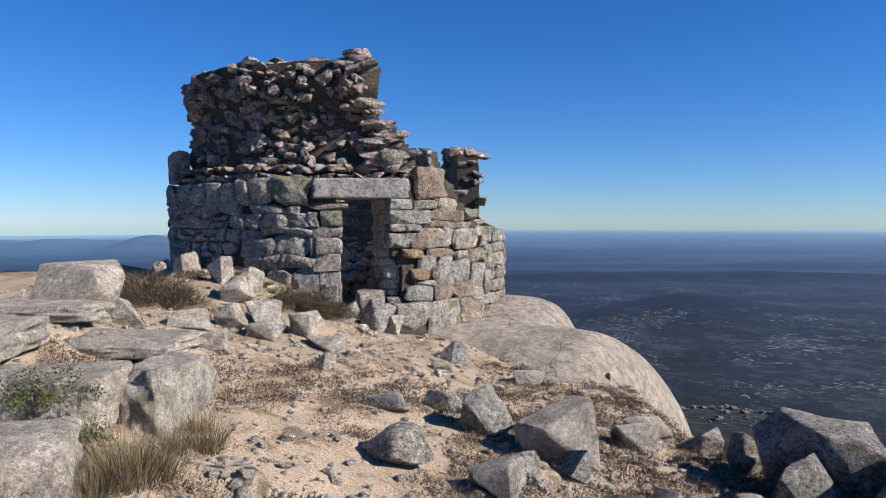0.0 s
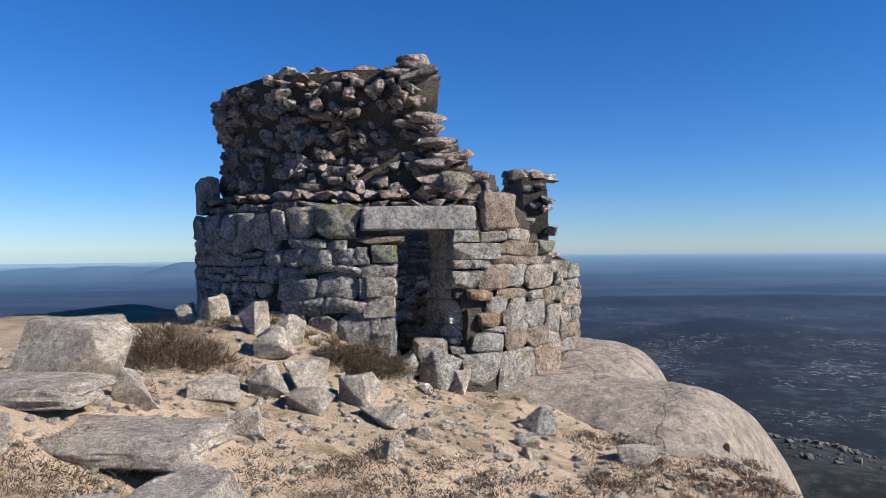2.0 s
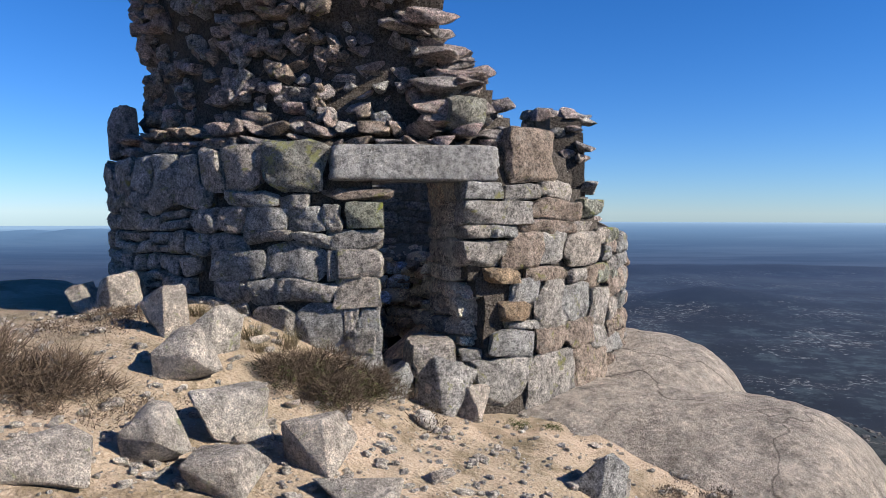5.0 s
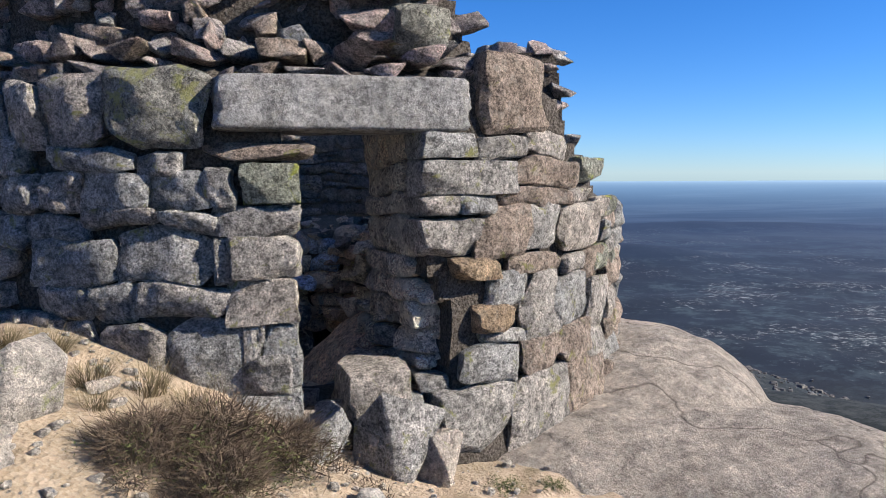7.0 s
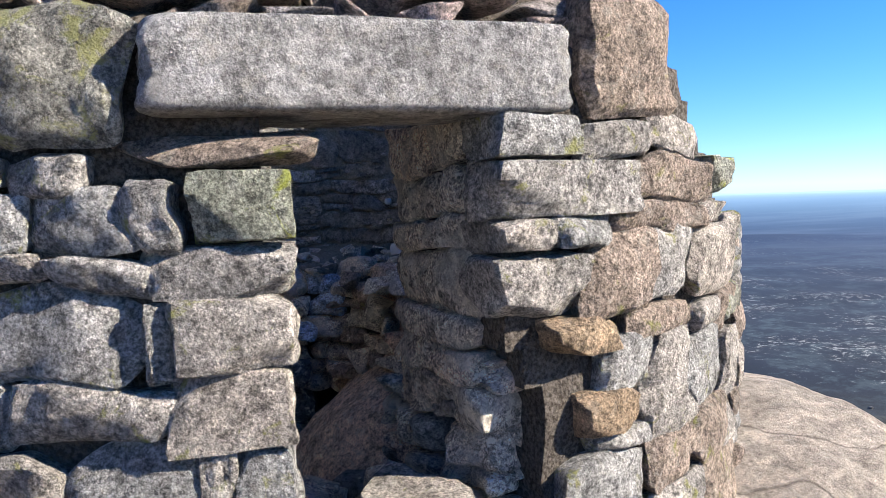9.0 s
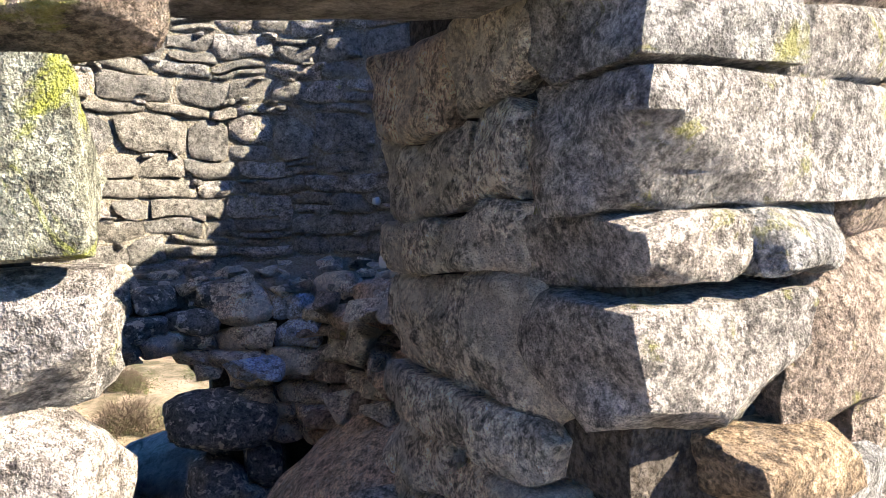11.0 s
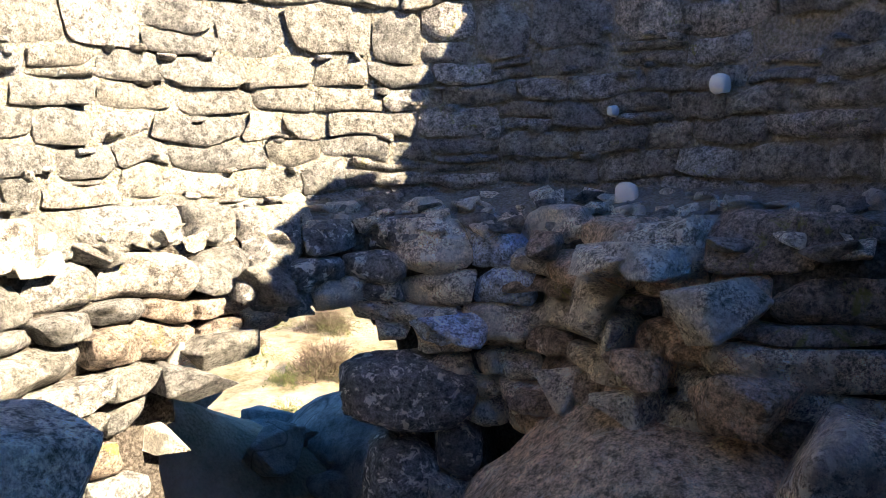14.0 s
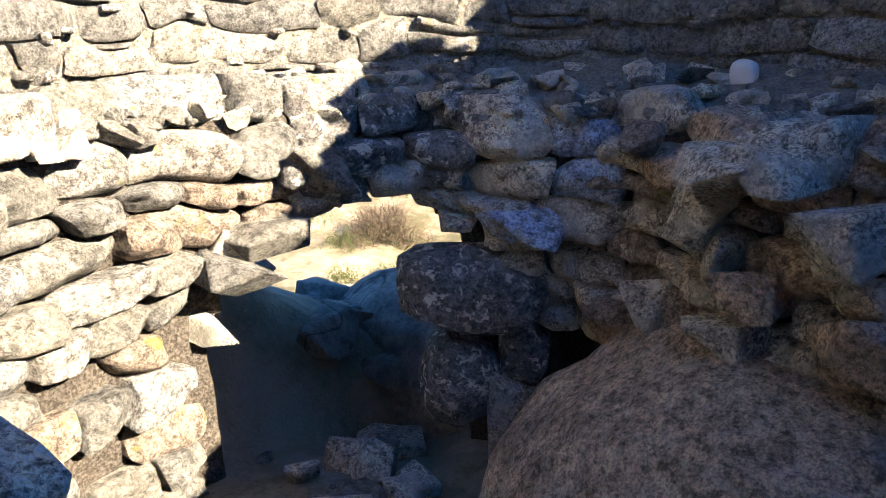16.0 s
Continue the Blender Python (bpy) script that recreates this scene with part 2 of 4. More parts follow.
R_OUT, R_IN = 3.05, 2.15     # its outer and inner radius


def lattice(ix, iy, iz):
    h = np.sin(ix * 127.1 + iy * 311.7 + iz * 74.7) * 43758.5453
    return h - np.floor(h)


def vnoise(x, y, z=0.0):
    """Smooth value noise, -1 to 1, on arrays."""
    x, y, z = np.broadcast_arrays(np.asarray(x, float), np.asarray(y, float), np.asarray(z, float))
    fx, fy, fz = np.floor(x), np.floor(y), np.floor(z)
    u, v, w = x - fx, y - fy, z - fz
    u, v, w = (a * a * (3 - 2 * a) for a in (u, v, w))
    out = 0
    for dx in (0, 1):
        for dy in (0, 1):
            for dz in (0, 1):
                k = (u if dx else 1 - u) * (v if dy else 1 - v) * (w if dz else 1 - w)
                out = out + k * lattice(fx + dx, fy + dy, fz + dz)
    return out * 2 - 1


def fbm(x, y, z=0.0, octaves=4):
    out, amp = 0, 1.0
    for i in range(octaves):
        k = 2.03 ** i
        out = out + amp * vnoise(x * k + 13.7 * i, y * k - 7.1 * i, z * k + 3.3 * i)
        amp *= 0.5
    return out


def smooth(a, b, v):
    s = np.clip((v - a) / (b - a), 0, 1)
    return s * s * (3 - 2 * s)


def bump(x, y, cx, cy, rx, ry, turn=0.0):
    c, s = math.cos(radians(turn)), math.sin(radians(turn))
    dx, dy = x - cx, y - cy
    return np.exp(-((dx * c + dy * s) / rx) ** 2 - ((-dx * s + dy * c) / ry) ** 2)


def terrain(x, y):
    """Height of the ground, from the path on the summit down to the far plain."""
    x, y = np.asarray(x, float), np.asarray(y, float)
    side = np.clip(x, -3.6, 2.6)
    z = -0.215 * (side + 1.25)
    z = z + 0.06 * np.clip(-3.6 - x, 0, 4)
    z = z + 0.36 * bump(x, y, -2.9, 10.6, 1.3, 1.3) + 0.22 * bump(x, y, -3.6, 5.6, 1.2, 1.5)
    z = z - 0.10 * bump(x, y, -0.9, 10.8, 0.7, 0.6)
    z = z - 0.10 * bump(x, y, 0.8, 8.6, 1.2, 1.2)
    # the summit ends in steep ground
    z = z - 0.75 * np.clip(x - 3.6, 0, 30) - 0.9 * smooth(2.4, 3.6, x) * smooth(6.5, 8.5, y)
    back = smooth(13.6, 18.5, y)
    z = z - 2.2 * back * smooth(1.0, -2.0, x) - 3.0 * back * smooth(-2, 2, x)
    z = z - 0.4 * np.clip(y - 16.5, 0, 40) * smooth(-1.5, 1.5, x)
    z = z - 0.55 * smooth(-6.0, -11.0, x) * (1 + 0.12 * np.clip(-x - 6, 0, 60))
    r = np.hypot(x + 0.8, y - 7)
    # floor inside the tower
    q = np.hypot(x - CX, y - CY)
    floor = -0.12 - 0.85 * smooth(11.7, 14.2, y - 0.5 * (x + 1.9))
    z = np.where(q < 2.75, z + (floor - z) * smooth(2.75, 2.1, q), z)
    z = z - 0.45 * bump(x, y, -3.1, 15.6, 0.8, 0.8)
    grain = 0.035 * fbm(x * 1.7, y * 1.7) + 0.018 * fbm(x * 6, y * 6)
    z = z + grain * (1 - smooth(60, 200, r)) + 0.10 * fbm(x * 0.45 + 5, y * 0.45) * smooth(4, 14, r)
    # the mountain side and the plain
    left = smooth(0.2, -0.6, (x + 0.8) / np.maximum(r, 1))
    fall = smooth(14, 620, r) ** (0.62 + 0.35 * left)
    z = z * (1 - smooth(20, 120, r)) - 152 * fall
    z = z + 95 * smooth(2300, 4900, r) * (1 - 0.45 * left)
    z = z + fbm(x * 0.012, y * 0.012) * 3 * smooth(60, 260, r) * (1 - smooth(1500, 3000, r))
    # a rocky spur, low hills and the blue ridges
    z = z + 26 * bump(x, y, 150, 345, 90, 60, 20)
    z = z + 26 * bump(x, y, 430, 1250, 150, 90) + 24 * bump(x, y, 330, 1800, 330, 150) + 20 * bump(x, y, 900, 1900, 420, 120)
    for cx, cy, h, w in ((-1850, 3400, 40, 105), (-1390, 3400, 47, 100), (-1620, 3500, 24, 120), (-2120, 3350, 26, 130), (-1240, 3350, 30, 120), (-2500, 3000, 22, 200)):
        z = z + h * bump(x, y, cx, cy, w, 300) * (1 + 0.25 * vnoise(x / 130, y / 130))
    return z


def slab_height(x, y):
    """The pale granite dome beside the tower: how high its skin lies."""
    x, y = np.asarray(x, float), np.asarray(y, float)
    c, s = math.cos(radians(-32)), math.sin(radians(-32))
    dx, dy = x - 1.35, y - 11.1
    a, b = dx * c + dy * s, -dx * s + dy * c
    front = -0.12 - 0.055 * (a + 0.8) - 0.95 * (np.abs(np.clip(a - 0.45, 0, 9)) / 1.22) ** 3.2 - 0.35 * (np.abs(np.clip(b, -9, 0)) / 1.25) ** 2.0 - 0.10 * np.clip(b, 0, 9) ** 2
    hx, hy = (x - 1.15) / 1.12, (y - 13.1) / 1.5
    hump = 0.10 - 0.34 * (hx * hx + hy * hy) ** 2.2
    z = np.maximum(front, hump)
    return z + 0.04 * fbm(x * 1.3, y * 1.3, 4.0) + 0.016 * fbm(x * 5, y * 5, 2.0, 5)
# ---------------------------------------------------------------- mesh helpers
def mesh_from(name, verts, faces, mat, smooth_angle=None):
    me = bpy.data.meshes.new(name)
    me.from_pydata([tuple(v) for v in verts], [], [tuple(f) for f in faces])
    me.materials.append(mat)
    if smooth_angle:
        me.polygons.foreach_set("use_smooth", [True] * len(me.polygons))
        me.set_sharp_from_angle(angle=radians(smooth_angle))
    me.update()
    return me


def grid_mesh(name, X, Y, Z, mat, keep=None):
    h, w = X.shape
    idx = np.arange(h * w).reshape(h, w)
    f = np.stack([idx[:-1, :-1], idx[:-1, 1:], idx[1:, 1:], idx[1:, :-1]], -1).reshape(-1, 4)
    if keep is not None:
        f = f[keep[:-1, :-1].ravel()]
    v = np.stack([X, Y, Z], -1).reshape(-1, 3)
    me = bpy.data.meshes.new(name)
    me.vertices.add(len(v))
    me.vertices.foreach_set("co", v.ravel())
    me.loops.add(f.size)
    me.loops.foreach_set("vertex_index", f.ravel())
    me.polygons.add(len(f))
    me.polygons.foreach_set("loop_start", np.arange(len(f)) * 4)
    me.polygons.foreach_set("use_smooth", np.ones(len(f), bool))
    me.materials.append(mat)
    me.update(calc_edges=True)
    return me


def cube_skin(n):
    """Points and quads of a cube's skin, n cells along an edge, corners from -0.5 to 0.5."""
    verts, faces, seen = [], [], {}

    def vid(p):
        k = tuple(round(c * n) for c in p)
        if k not in seen:
            seen[k] = len(verts)
            verts.append([c - 0.5 for c in p])
        return seen[k]

    for axis in range(3):
        for end in (0.0, 1.0):
            for i in range(n):
                for j in range(n):
                    quad = []
                    for a, b in ((i, j), (i + 1, j), (i + 1, j + 1), (i, j + 1)):
                        p = [0.0, 0.0, 0.0]
                        p[axis], p[(axis + 1) % 3], p[(axis + 2) % 3] = end, a / n, b / n
                        quad.append(vid(p))
                    faces.append(quad if end else quad[::-1])
    return np.array(verts), faces


def block_mesh(name, seed, mat, n=9, wedge=0.20, rough=0.036, power=20.0, chips=5):
    """A rough-hewn block of unit size: uneven corners, rounded edges, knocked-off corners and a bumpy skin."""
    rs = np.random.RandomState(seed)
    v, f = cube_skin(n)
    v = v * 2
    v = v / (np.sum(np.abs(v) ** power, 1) ** (1 / power))[:, None]
    for c in range(chips):
        d = rs.normal(size=3)
        d = np.sign(d) * (np.abs(d) ** 0.5)
        d /= np.linalg.norm(d)
        off = rs.uniform(1.0, 1.3)
        over = np.clip(v @ d - off, 0, None)
        v -= over[:, None] * d
    k = rs.uniform(-wedge, wedge, (2, 2, 2))
    u = (v + 1) / 2
    for axis, other in ((0, (1, 2)), (2, (0, 1))):
        a, b = u[:, other[0]], u[:, other[1]]
        w = k[axis // 2]
        warp = (w[0, 0] * (1 - a) * (1 - b) + w[0, 1] * (1 - a) * b + w[1, 0] * a * (1 - b) + w[1, 1] * a * b)
        v[:, axis] += warp * 0.9 * np.sign(v[:, axis]) * np.abs(v[:, axis])
    o = rs.uniform(0, 50, 3)
    l = v / np.linalg.norm(v, axis=1)[:, None]
    v += l * (rough * 2 * fbm(v[:, 0] * 2.1 + o[0], v[:, 1] * 2.1 + o[1], v[:, 2] * 2.1 + o[2], 5))[:, None]
    return mesh_from(name, v * 0.5, f, mat, 30)


def rock_mesh(name, seed, mat, flat=0.7, points=15, rough=0.03, cuts=3):
    """An angular boulder about one metre across: a chipped hull with worn edges."""
    rs = np.random.RandomState(seed)
    bm = bmesh.new()
    p = rs.uniform(-1, 1, (points, 3))
    p = np.sign(p) * np.abs(p) ** 0.75
    p /= (np.sum(np.abs(p) ** 2.7, 1) ** (1 / 2.7))[:, None] * rs.uniform(0.9, 1.15, (points, 1))
    p *= np.array([0.5, 0.42, 0.5 * flat])
    for q in p:
        bm.verts.new(q)
    out = bmesh.ops.convex_hull(bm, input=bm.verts)
    bmesh.ops.delete(bm, geom=list({g for g in out["geom_interior"] if isinstance(g, bmesh.types.BMVert)}), context="VERTS")
    bmesh.ops.dissolve_limit(bm, angle_limit=radians(14), verts=bm.verts, edges=bm.edges)
    bmesh.ops.bevel(bm, geom=bm.edges[:], offset=0.02, segments=1, affect="EDGES", profile=0.5, clamp_overlap=True)
    bmesh.ops.triangulate(bm, faces=bm.faces[:])
    bmesh.ops.subdivide_edges(bm, edges=[e for e in bm.edges if e.calc_length() > 0.13], cuts=cuts, use_grid_fill=True)
    bmesh.ops.triangulate(bm, faces=bm.faces[:])
    co = np.array([v.co[:] for v in bm.verts])
    o = rs.uniform(0, 60, 3)
    d = rough * fbm(co[:, 0] * 3.2 + o[0], co[:, 1] * 3.2 + o[1], co[:, 2] * 3.2 + o[2], 4)
    for v, k in zip(bm.verts, d):
        v.co += v.co.normalized() * k
    me = bpy.data.meshes.new(name)
    bmesh.ops.recalc_face_normals(bm, faces=bm.faces[:])
    bm.to_mesh(me)
    bm.free()
    me.materials.append(mat)
    me.polygons.foreach_set("use_smooth", [True] * len(me.polygons))
    me.set_sharp_from_angle(angle=radians(15))
    return me


def unit(me):
    """Scale a mesh's data to a box of one metre, centred."""
    co = np.empty(len(me.vertices) * 3)
    me.vertices.foreach_get("co", co)
    co = co.reshape(-1, 3)
    lo, hi = co.min(0), co.max(0)
    me.vertices.foreach_set("co", ((co - (lo + hi) / 2) / (hi - lo)).ravel())
    me.update()
    return me


def with_material(me, mat):
    m2 = me.copy()
    m2.materials.clear()
    m2.materials.append(mat)
    return m2


def piece(name, me, parent, m):
    """One stone, brick-like piece or part: an object of its own under a thing or a wall."""
    ob = new(name, me)
    ob.parent = parent
    ob.matrix_basis = m
    return ob


# ---------------------------------------------------------------- ground, from the summit to the horizon
k = np.arange(-290, 291)
step = 2.2 * np.sinh(0.0293 * k)
step = np.clip(step, -4950, 4950)
GX, GY = np.meshgrid(step - 0.6, step + 7.0)
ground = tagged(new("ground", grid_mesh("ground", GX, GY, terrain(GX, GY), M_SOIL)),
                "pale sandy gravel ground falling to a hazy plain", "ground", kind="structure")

# pale granite dome beside the tower
sx, sy = np.meshgrid(np.arange(-0.6, 4.6, 0.045), np.arange(7.6, 15.4, 0.045))
sz = slab_height(sx, sy)
slab = tagged(new("granite_dome", grid_mesh("granite_dome", sx, sy, np.maximum(sz, terrain(sx, sy) - 0.5), M_SLAB, keep=(sz > terrain(sx, sy) - 0.45))),
              "broad pale pinkish granite dome beside the tower", "rock outcrop")

# ---------------------------------------------------------------- the round tower
def polar(theta, r, z):
    a = radians(theta)
    return Vector((CX + r * math.sin(a), CY - r * math.cos(a), z))


TOP = ((-180, 3.4), (-125, 3.3), (-100, 3.9), (18.5, 3.9), (20, 3.0), (24, 2.95), (28, 2.8), (33, 2.55), (36, 2.25), (44, 2.15), (47, 1.8),
       (54, 1.66), (58, 1.42), (76, 1.40), (82, 1.6), (88, 2.3), (93, 2.75), (100, 2.78), (107, 2.82), (115, 2.95), (119, 2.62), (125, 2.36), (131, 2.42), (133.6, 2.5), (134.6, 2.95), (140, 3.05), (160, 3.1), (180, 3.4))
DOOR = (6.4, 22.9, 0.12, 1.83)


def wall_top(theta):
    return float(np.interp(theta, [a for a, b in TOP], [b for a, b in TOP]))


BENCH = ((100, 2.05), (108, 1.40), (122, 1.22), (140, 1.16), (155, 1.27), (168, 1.40), (180, 1.44), (192, 1.52), (200, 1.63), (215, 1.69), (235, 1.71), (255, 1.76), (285, 1.9), (300, 2.1))


def bench_radius(theta):
    """The front of the rubble bench that runs along the inner foot at the back."""
    return float(np.interp(theta % 360, [a for a, b in BENCH], [b for a, b in BENCH], left=R_IN, right=R_IN))


def inner_radius(theta, z):
    """The inner face; a rubble bench stands out at its foot at the back."""
    front = min(bench_radius(theta) + 0.12, R_IN)
    return R_IN + (front - R_IN) * float(smooth(1.06, 0.83, z)) + 0.2 * float(smooth(0.15, -0.25, z)) * (1 if theta > 0 else 0)


def outer_radius(theta, z):
    if 58 < theta < 150:
        return R_OUT - 0.06 - 0.03 * z - 0.36 * float(smooth(1.3, 1.6, z))
    return R_OUT - 0.06 - 0.34 * smooth(2.1, 2.3, z) - 0.03 * z + 0.20 * smooth(3.1, 3.6, z) * smooth(20, -10, abs(theta) - 60)


BREACH = ((197, 206, 216, 222, 231, 239, 243), (0.14, 0.44, 0.44, 0.37, 0.26, 0.14, -0.30))      # top of the hole, by angle


def solid(theta, z):
    if z > wall_top(theta):
        return False
    a0, a1, z0, z1 = DOOR
    if a0 < theta < a1 + (3.0 * smooth(1.0, 0.75, z) if z < 1.05 else 0) and z0 < z < z1 + 0.3:
        return False
    # the breach low in the back wall
    u = theta % 360
    if 197 < u < 243 and z < np.interp(u, *BREACH):
        return False
    return True


def build_core():
    dt, dz = 1.5, 0.075
    zs = np.arange(-1.2, 4.1, dz)
    ts = np.arange(-180, 180, dt)
    nt, nz = len(ts), len(zs)
    grid = np.array([[solid(t + dt / 2, z + dz / 2) for z in zs[:-1]] for t in ts])
    verts, ids, faces = [], {}, []

    def vid(i, j, side):
        i %= nt
        if (i, j, side) not in ids:
            t, z = ts[i], zs[j]
            if side == 1 and z < 2.1:
                t = t - 7.0 * max(0.0, 1 - abs(t - 7.5) / 14)      # the doorway widens inwards
            p = polar(t, 1, z)
            jag = 0.05 * float(fbm(p.x * 5, p.y * 5, z * 4.0, 3))
            r = outer_radius(t, z) + jag * 0.7 if side == 0 else inner_radius(t, z) - (jag * 0.2 - 0.030 if z > 1.0 else jag * 0.8)
            ids[(i, j, side)] = len(verts)
            verts.append(polar(t + 3 * jag, r, z + jag * 0.5))
        return ids[(i, j, side)]

    for i in range(nt):
        for j in range(nz - 1):
            if not grid[i, j]:
                continue
            a, b = i, i + 1
            faces.append((vid(a, j, 0), vid(b, j, 0), vid(b, j + 1, 0), vid(a, j + 1, 0)))
            faces.append((vid(b, j, 1), vid(a, j, 1), vid(a, j + 1, 1), vid(b, j + 1, 1)))
            if not grid[(i - 1) % nt, j]:
                faces.append((vid(a, j, 1), vid(a, j, 0), vid(a, j + 1, 0), vid(a, j + 1, 1)))
            if not grid[(i + 1) % nt, j]:
                faces.append((vid(b, j, 0), vid(b, j, 1), vid(b, j + 1, 1), vid(b, j + 1, 0)))
            if j + 2 >= nz or not grid[i, j + 1]:
                faces.append((vid(a, j + 1, 0), vid(b, j + 1, 0), vid(b, j + 1, 1), vid(a, j + 1, 1)))
            if j > 0 and not grid[i, j - 1]:
                faces.append((vid(b, j, 0), vid(a, j, 0), vid(a, j, 1), vid(b, j, 1)))
    me = mesh_from("wall_core", verts, faces, M_MORTAR, 60)
    me.materials.append(M_LIME)
    for p in me.polygons:
        q = p.center
        out = math.hypot(q.x - CX, q.y - CY)
        if out < R_IN + 0.06 and q.z > 0.9:
            p.material_index = 1
    return me


wall_tower = tagged(new("wall_tower", build_core()), "ruined round tower wall of mortared granite", "wall", kind="structure")

BLOCKS = [block_mesh("block", 100 + i, M_STONE) for i in range(14)]
FLATS = [unit(rock_mesh("flat_block", 200 + i, M_RUBBLE, points=11 + i % 5, rough=0.03, cuts=2)) for i in range(14)]
SOURCES = {"block": BLOCKS, "flat": FLATS}
POOLS = {}


def pool(kind, mat):
    """The shared stone meshes of a kind, in a material."""
    if (kind, mat.name) not in POOLS:
        POOLS[(kind, mat.name)] = [with_material(me, mat) for me in SOURCES[kind]]
    return POOLS[(kind, mat.name)]


rng = random.Random(7)


def wall_stone(parent, t0, t1, z0, z1, r=R_OUT, mat=M_STONE, kind="block", depth=0.34, proud=0.0, tilt=0.0, gap=0.006, inward=False, name="stone"):
    """A stone in the wall between two angles and two heights, its face at radius r."""
    mid = (t0 + t1) / 2
    w = 2 * r * math.sin(radians(abs(t1 - t0)) / 2)
    h = z1 - z0
    rr = r + proud - depth / 2 if not inward else r - proud + depth / 2
    m = Matrix.Translation(polar(mid, rr, (z0 + z1) / 2)) @ pose(0, 0, 0, rng.uniform(-3, 3), tilt, mid + (180 if inward else 0) + rng.uniform(-2, 2))
    me = rng.choice(pool(kind, mat))
    flip = rng.choice((1, -1))
    return piece(name, me, parent, m @ Matrix.Diagonal((flip * max(w - gap, 0.03) * 1.03, depth, max(h - gap, 0.03) * 1.03, 1)))


def bend(a, z, k):
    """A smooth sideways warp of a wall's joints, so that neighbouring stones keep sharing their edges."""
    return a + 0.060 * vnoise(a * 3.1, z * 4.3, k) + 0.018 * vnoise(a * 9, z * 9, k + 5), z + 0.045 * vnoise(a * 2.6, z * 3.1, k + 9) + 0.014 * vnoise(a * 8, z * 9, k + 14)


def fitted_stone(parent, place, a0, a1, z0, z1, mat, proud=0.0, relief=0.02, edge=0.03, gap=0.004, power=(9.0, 24.0), depth=0.14, chips=3, k=0.0, n=10, lean=0.02, sharp=26, facet=0.016, name="stone"):
    """A stone cut to its bed: its outline follows the wall's joints, its face is domed, chipped and uneven. place(a, z, out) gives a point of the wall's face."""
    q = np.linspace(-1, 1, n)
    u, v = (c.ravel() for c in np.meshgrid(q, q))
    e = np.maximum(np.abs(u), np.abs(v))
    p = rng.uniform(*power)
    r = e / np.maximum((np.abs(u) ** p + np.abs(v) ** p) ** (1 / p), 1e-6)
    u, v = u * r, v * r
    for c in range(chips):
        d = radians(rng.choice((45, 135, 225, 315)) + rng.uniform(-32, 32))
        over = np.clip(u * math.cos(d) + v * math.sin(d) - rng.uniform(0.95, 1.25), 0, None)
        u, v = u - over * math.cos(d), v - over * math.sin(d)
    w, h = (a1 - a0) / 2 - gap, (z1 - z0) / 2 - gap
    a, z = (a0 + a1) / 2 + u * w, (z0 + z1) / 2 + v * h
    o = rng.uniform(0, 40)
    a, z = bend(a, z, k)
    out = proud - edge * e ** 9 + relief * fbm(a * 5 + o, z * 5, o, 3) + 0.35 * relief * fbm(a * 17, z * 17 + o, o, 3) + lean * (rng.uniform(-1, 1) * u + rng.uniform(-1, 1) * v)
    start, grit = rng.uniform(0, 360), rng.uniform(0.05, 0.45)
    for c in range(5):
        d = radians(start + 72 * c + rng.uniform(-25, 25))
        out = out - facet * rng.uniform(0.5, 1.6) * np.clip(u * math.cos(d) + v * math.sin(d) - rng.uniform(grit, grit + 0.4), 0, None)
    pts = [place(*c) for c in zip(a, z, out)]
    rim = list(range(n)) + [i * n + n - 1 for i in range(1, n)] + [(n - 1) * n + i for i in range(n - 2, -1, -1)] + [i * n for i in range(n - 2, 0, -1)]
    pts += [place((a0 + a1) / 2 + (a[i] - (a0 + a1) / 2) * 0.9, (z0 + z1) / 2 + (z[i] - (z0 + z1) / 2) * 0.9, proud - depth) for i in rim]
    faces = [(j * n + i, j * n + i + 1, (j + 1) * n + i + 1, (j + 1) * n + i) for j in range(n - 1) for i in range(n - 1)]
    m = len(rim)
    faces += [(rim[(i + 1) % m], rim[i], n * n + i, n * n + (i + 1) % m) for i in range(m)]
    mid = place((a0 + a1) / 2, (z0 + z1) / 2, 0.0)
    first, second, third = pts[faces[0][0]], pts[faces[0][1]], pts[faces[0][3]]
    if (second - first).cross(third - first).dot(place((a0 + a1) / 2, (z0 + z1) / 2, 1.0) - mid) < 0:
        faces = [f[::-1] for f in faces]
    ob = piece(name, mesh_from("fitted_stone", [c - mid for c in pts], faces, mat, sharp), parent, Matrix.Translation(mid))
    return ob


def outer_place(a, z, out):
    return polar(math.degrees(a / R_OUT), R_OUT + out, z)


def inner_place(a, z, out):
    return polar(math.degrees(a / R_IN), R_IN - out, z)


def bench_place(a, z, out):
    """The bench's front; it leans back at the top and under-cuts at the bottom."""
    t = math.degrees(a / 1.5)
    return polar(t, min(bench_radius(t), R_IN - 0.06) - out + 0.10 * float(smooth(0.70, 0.95, z)), z)


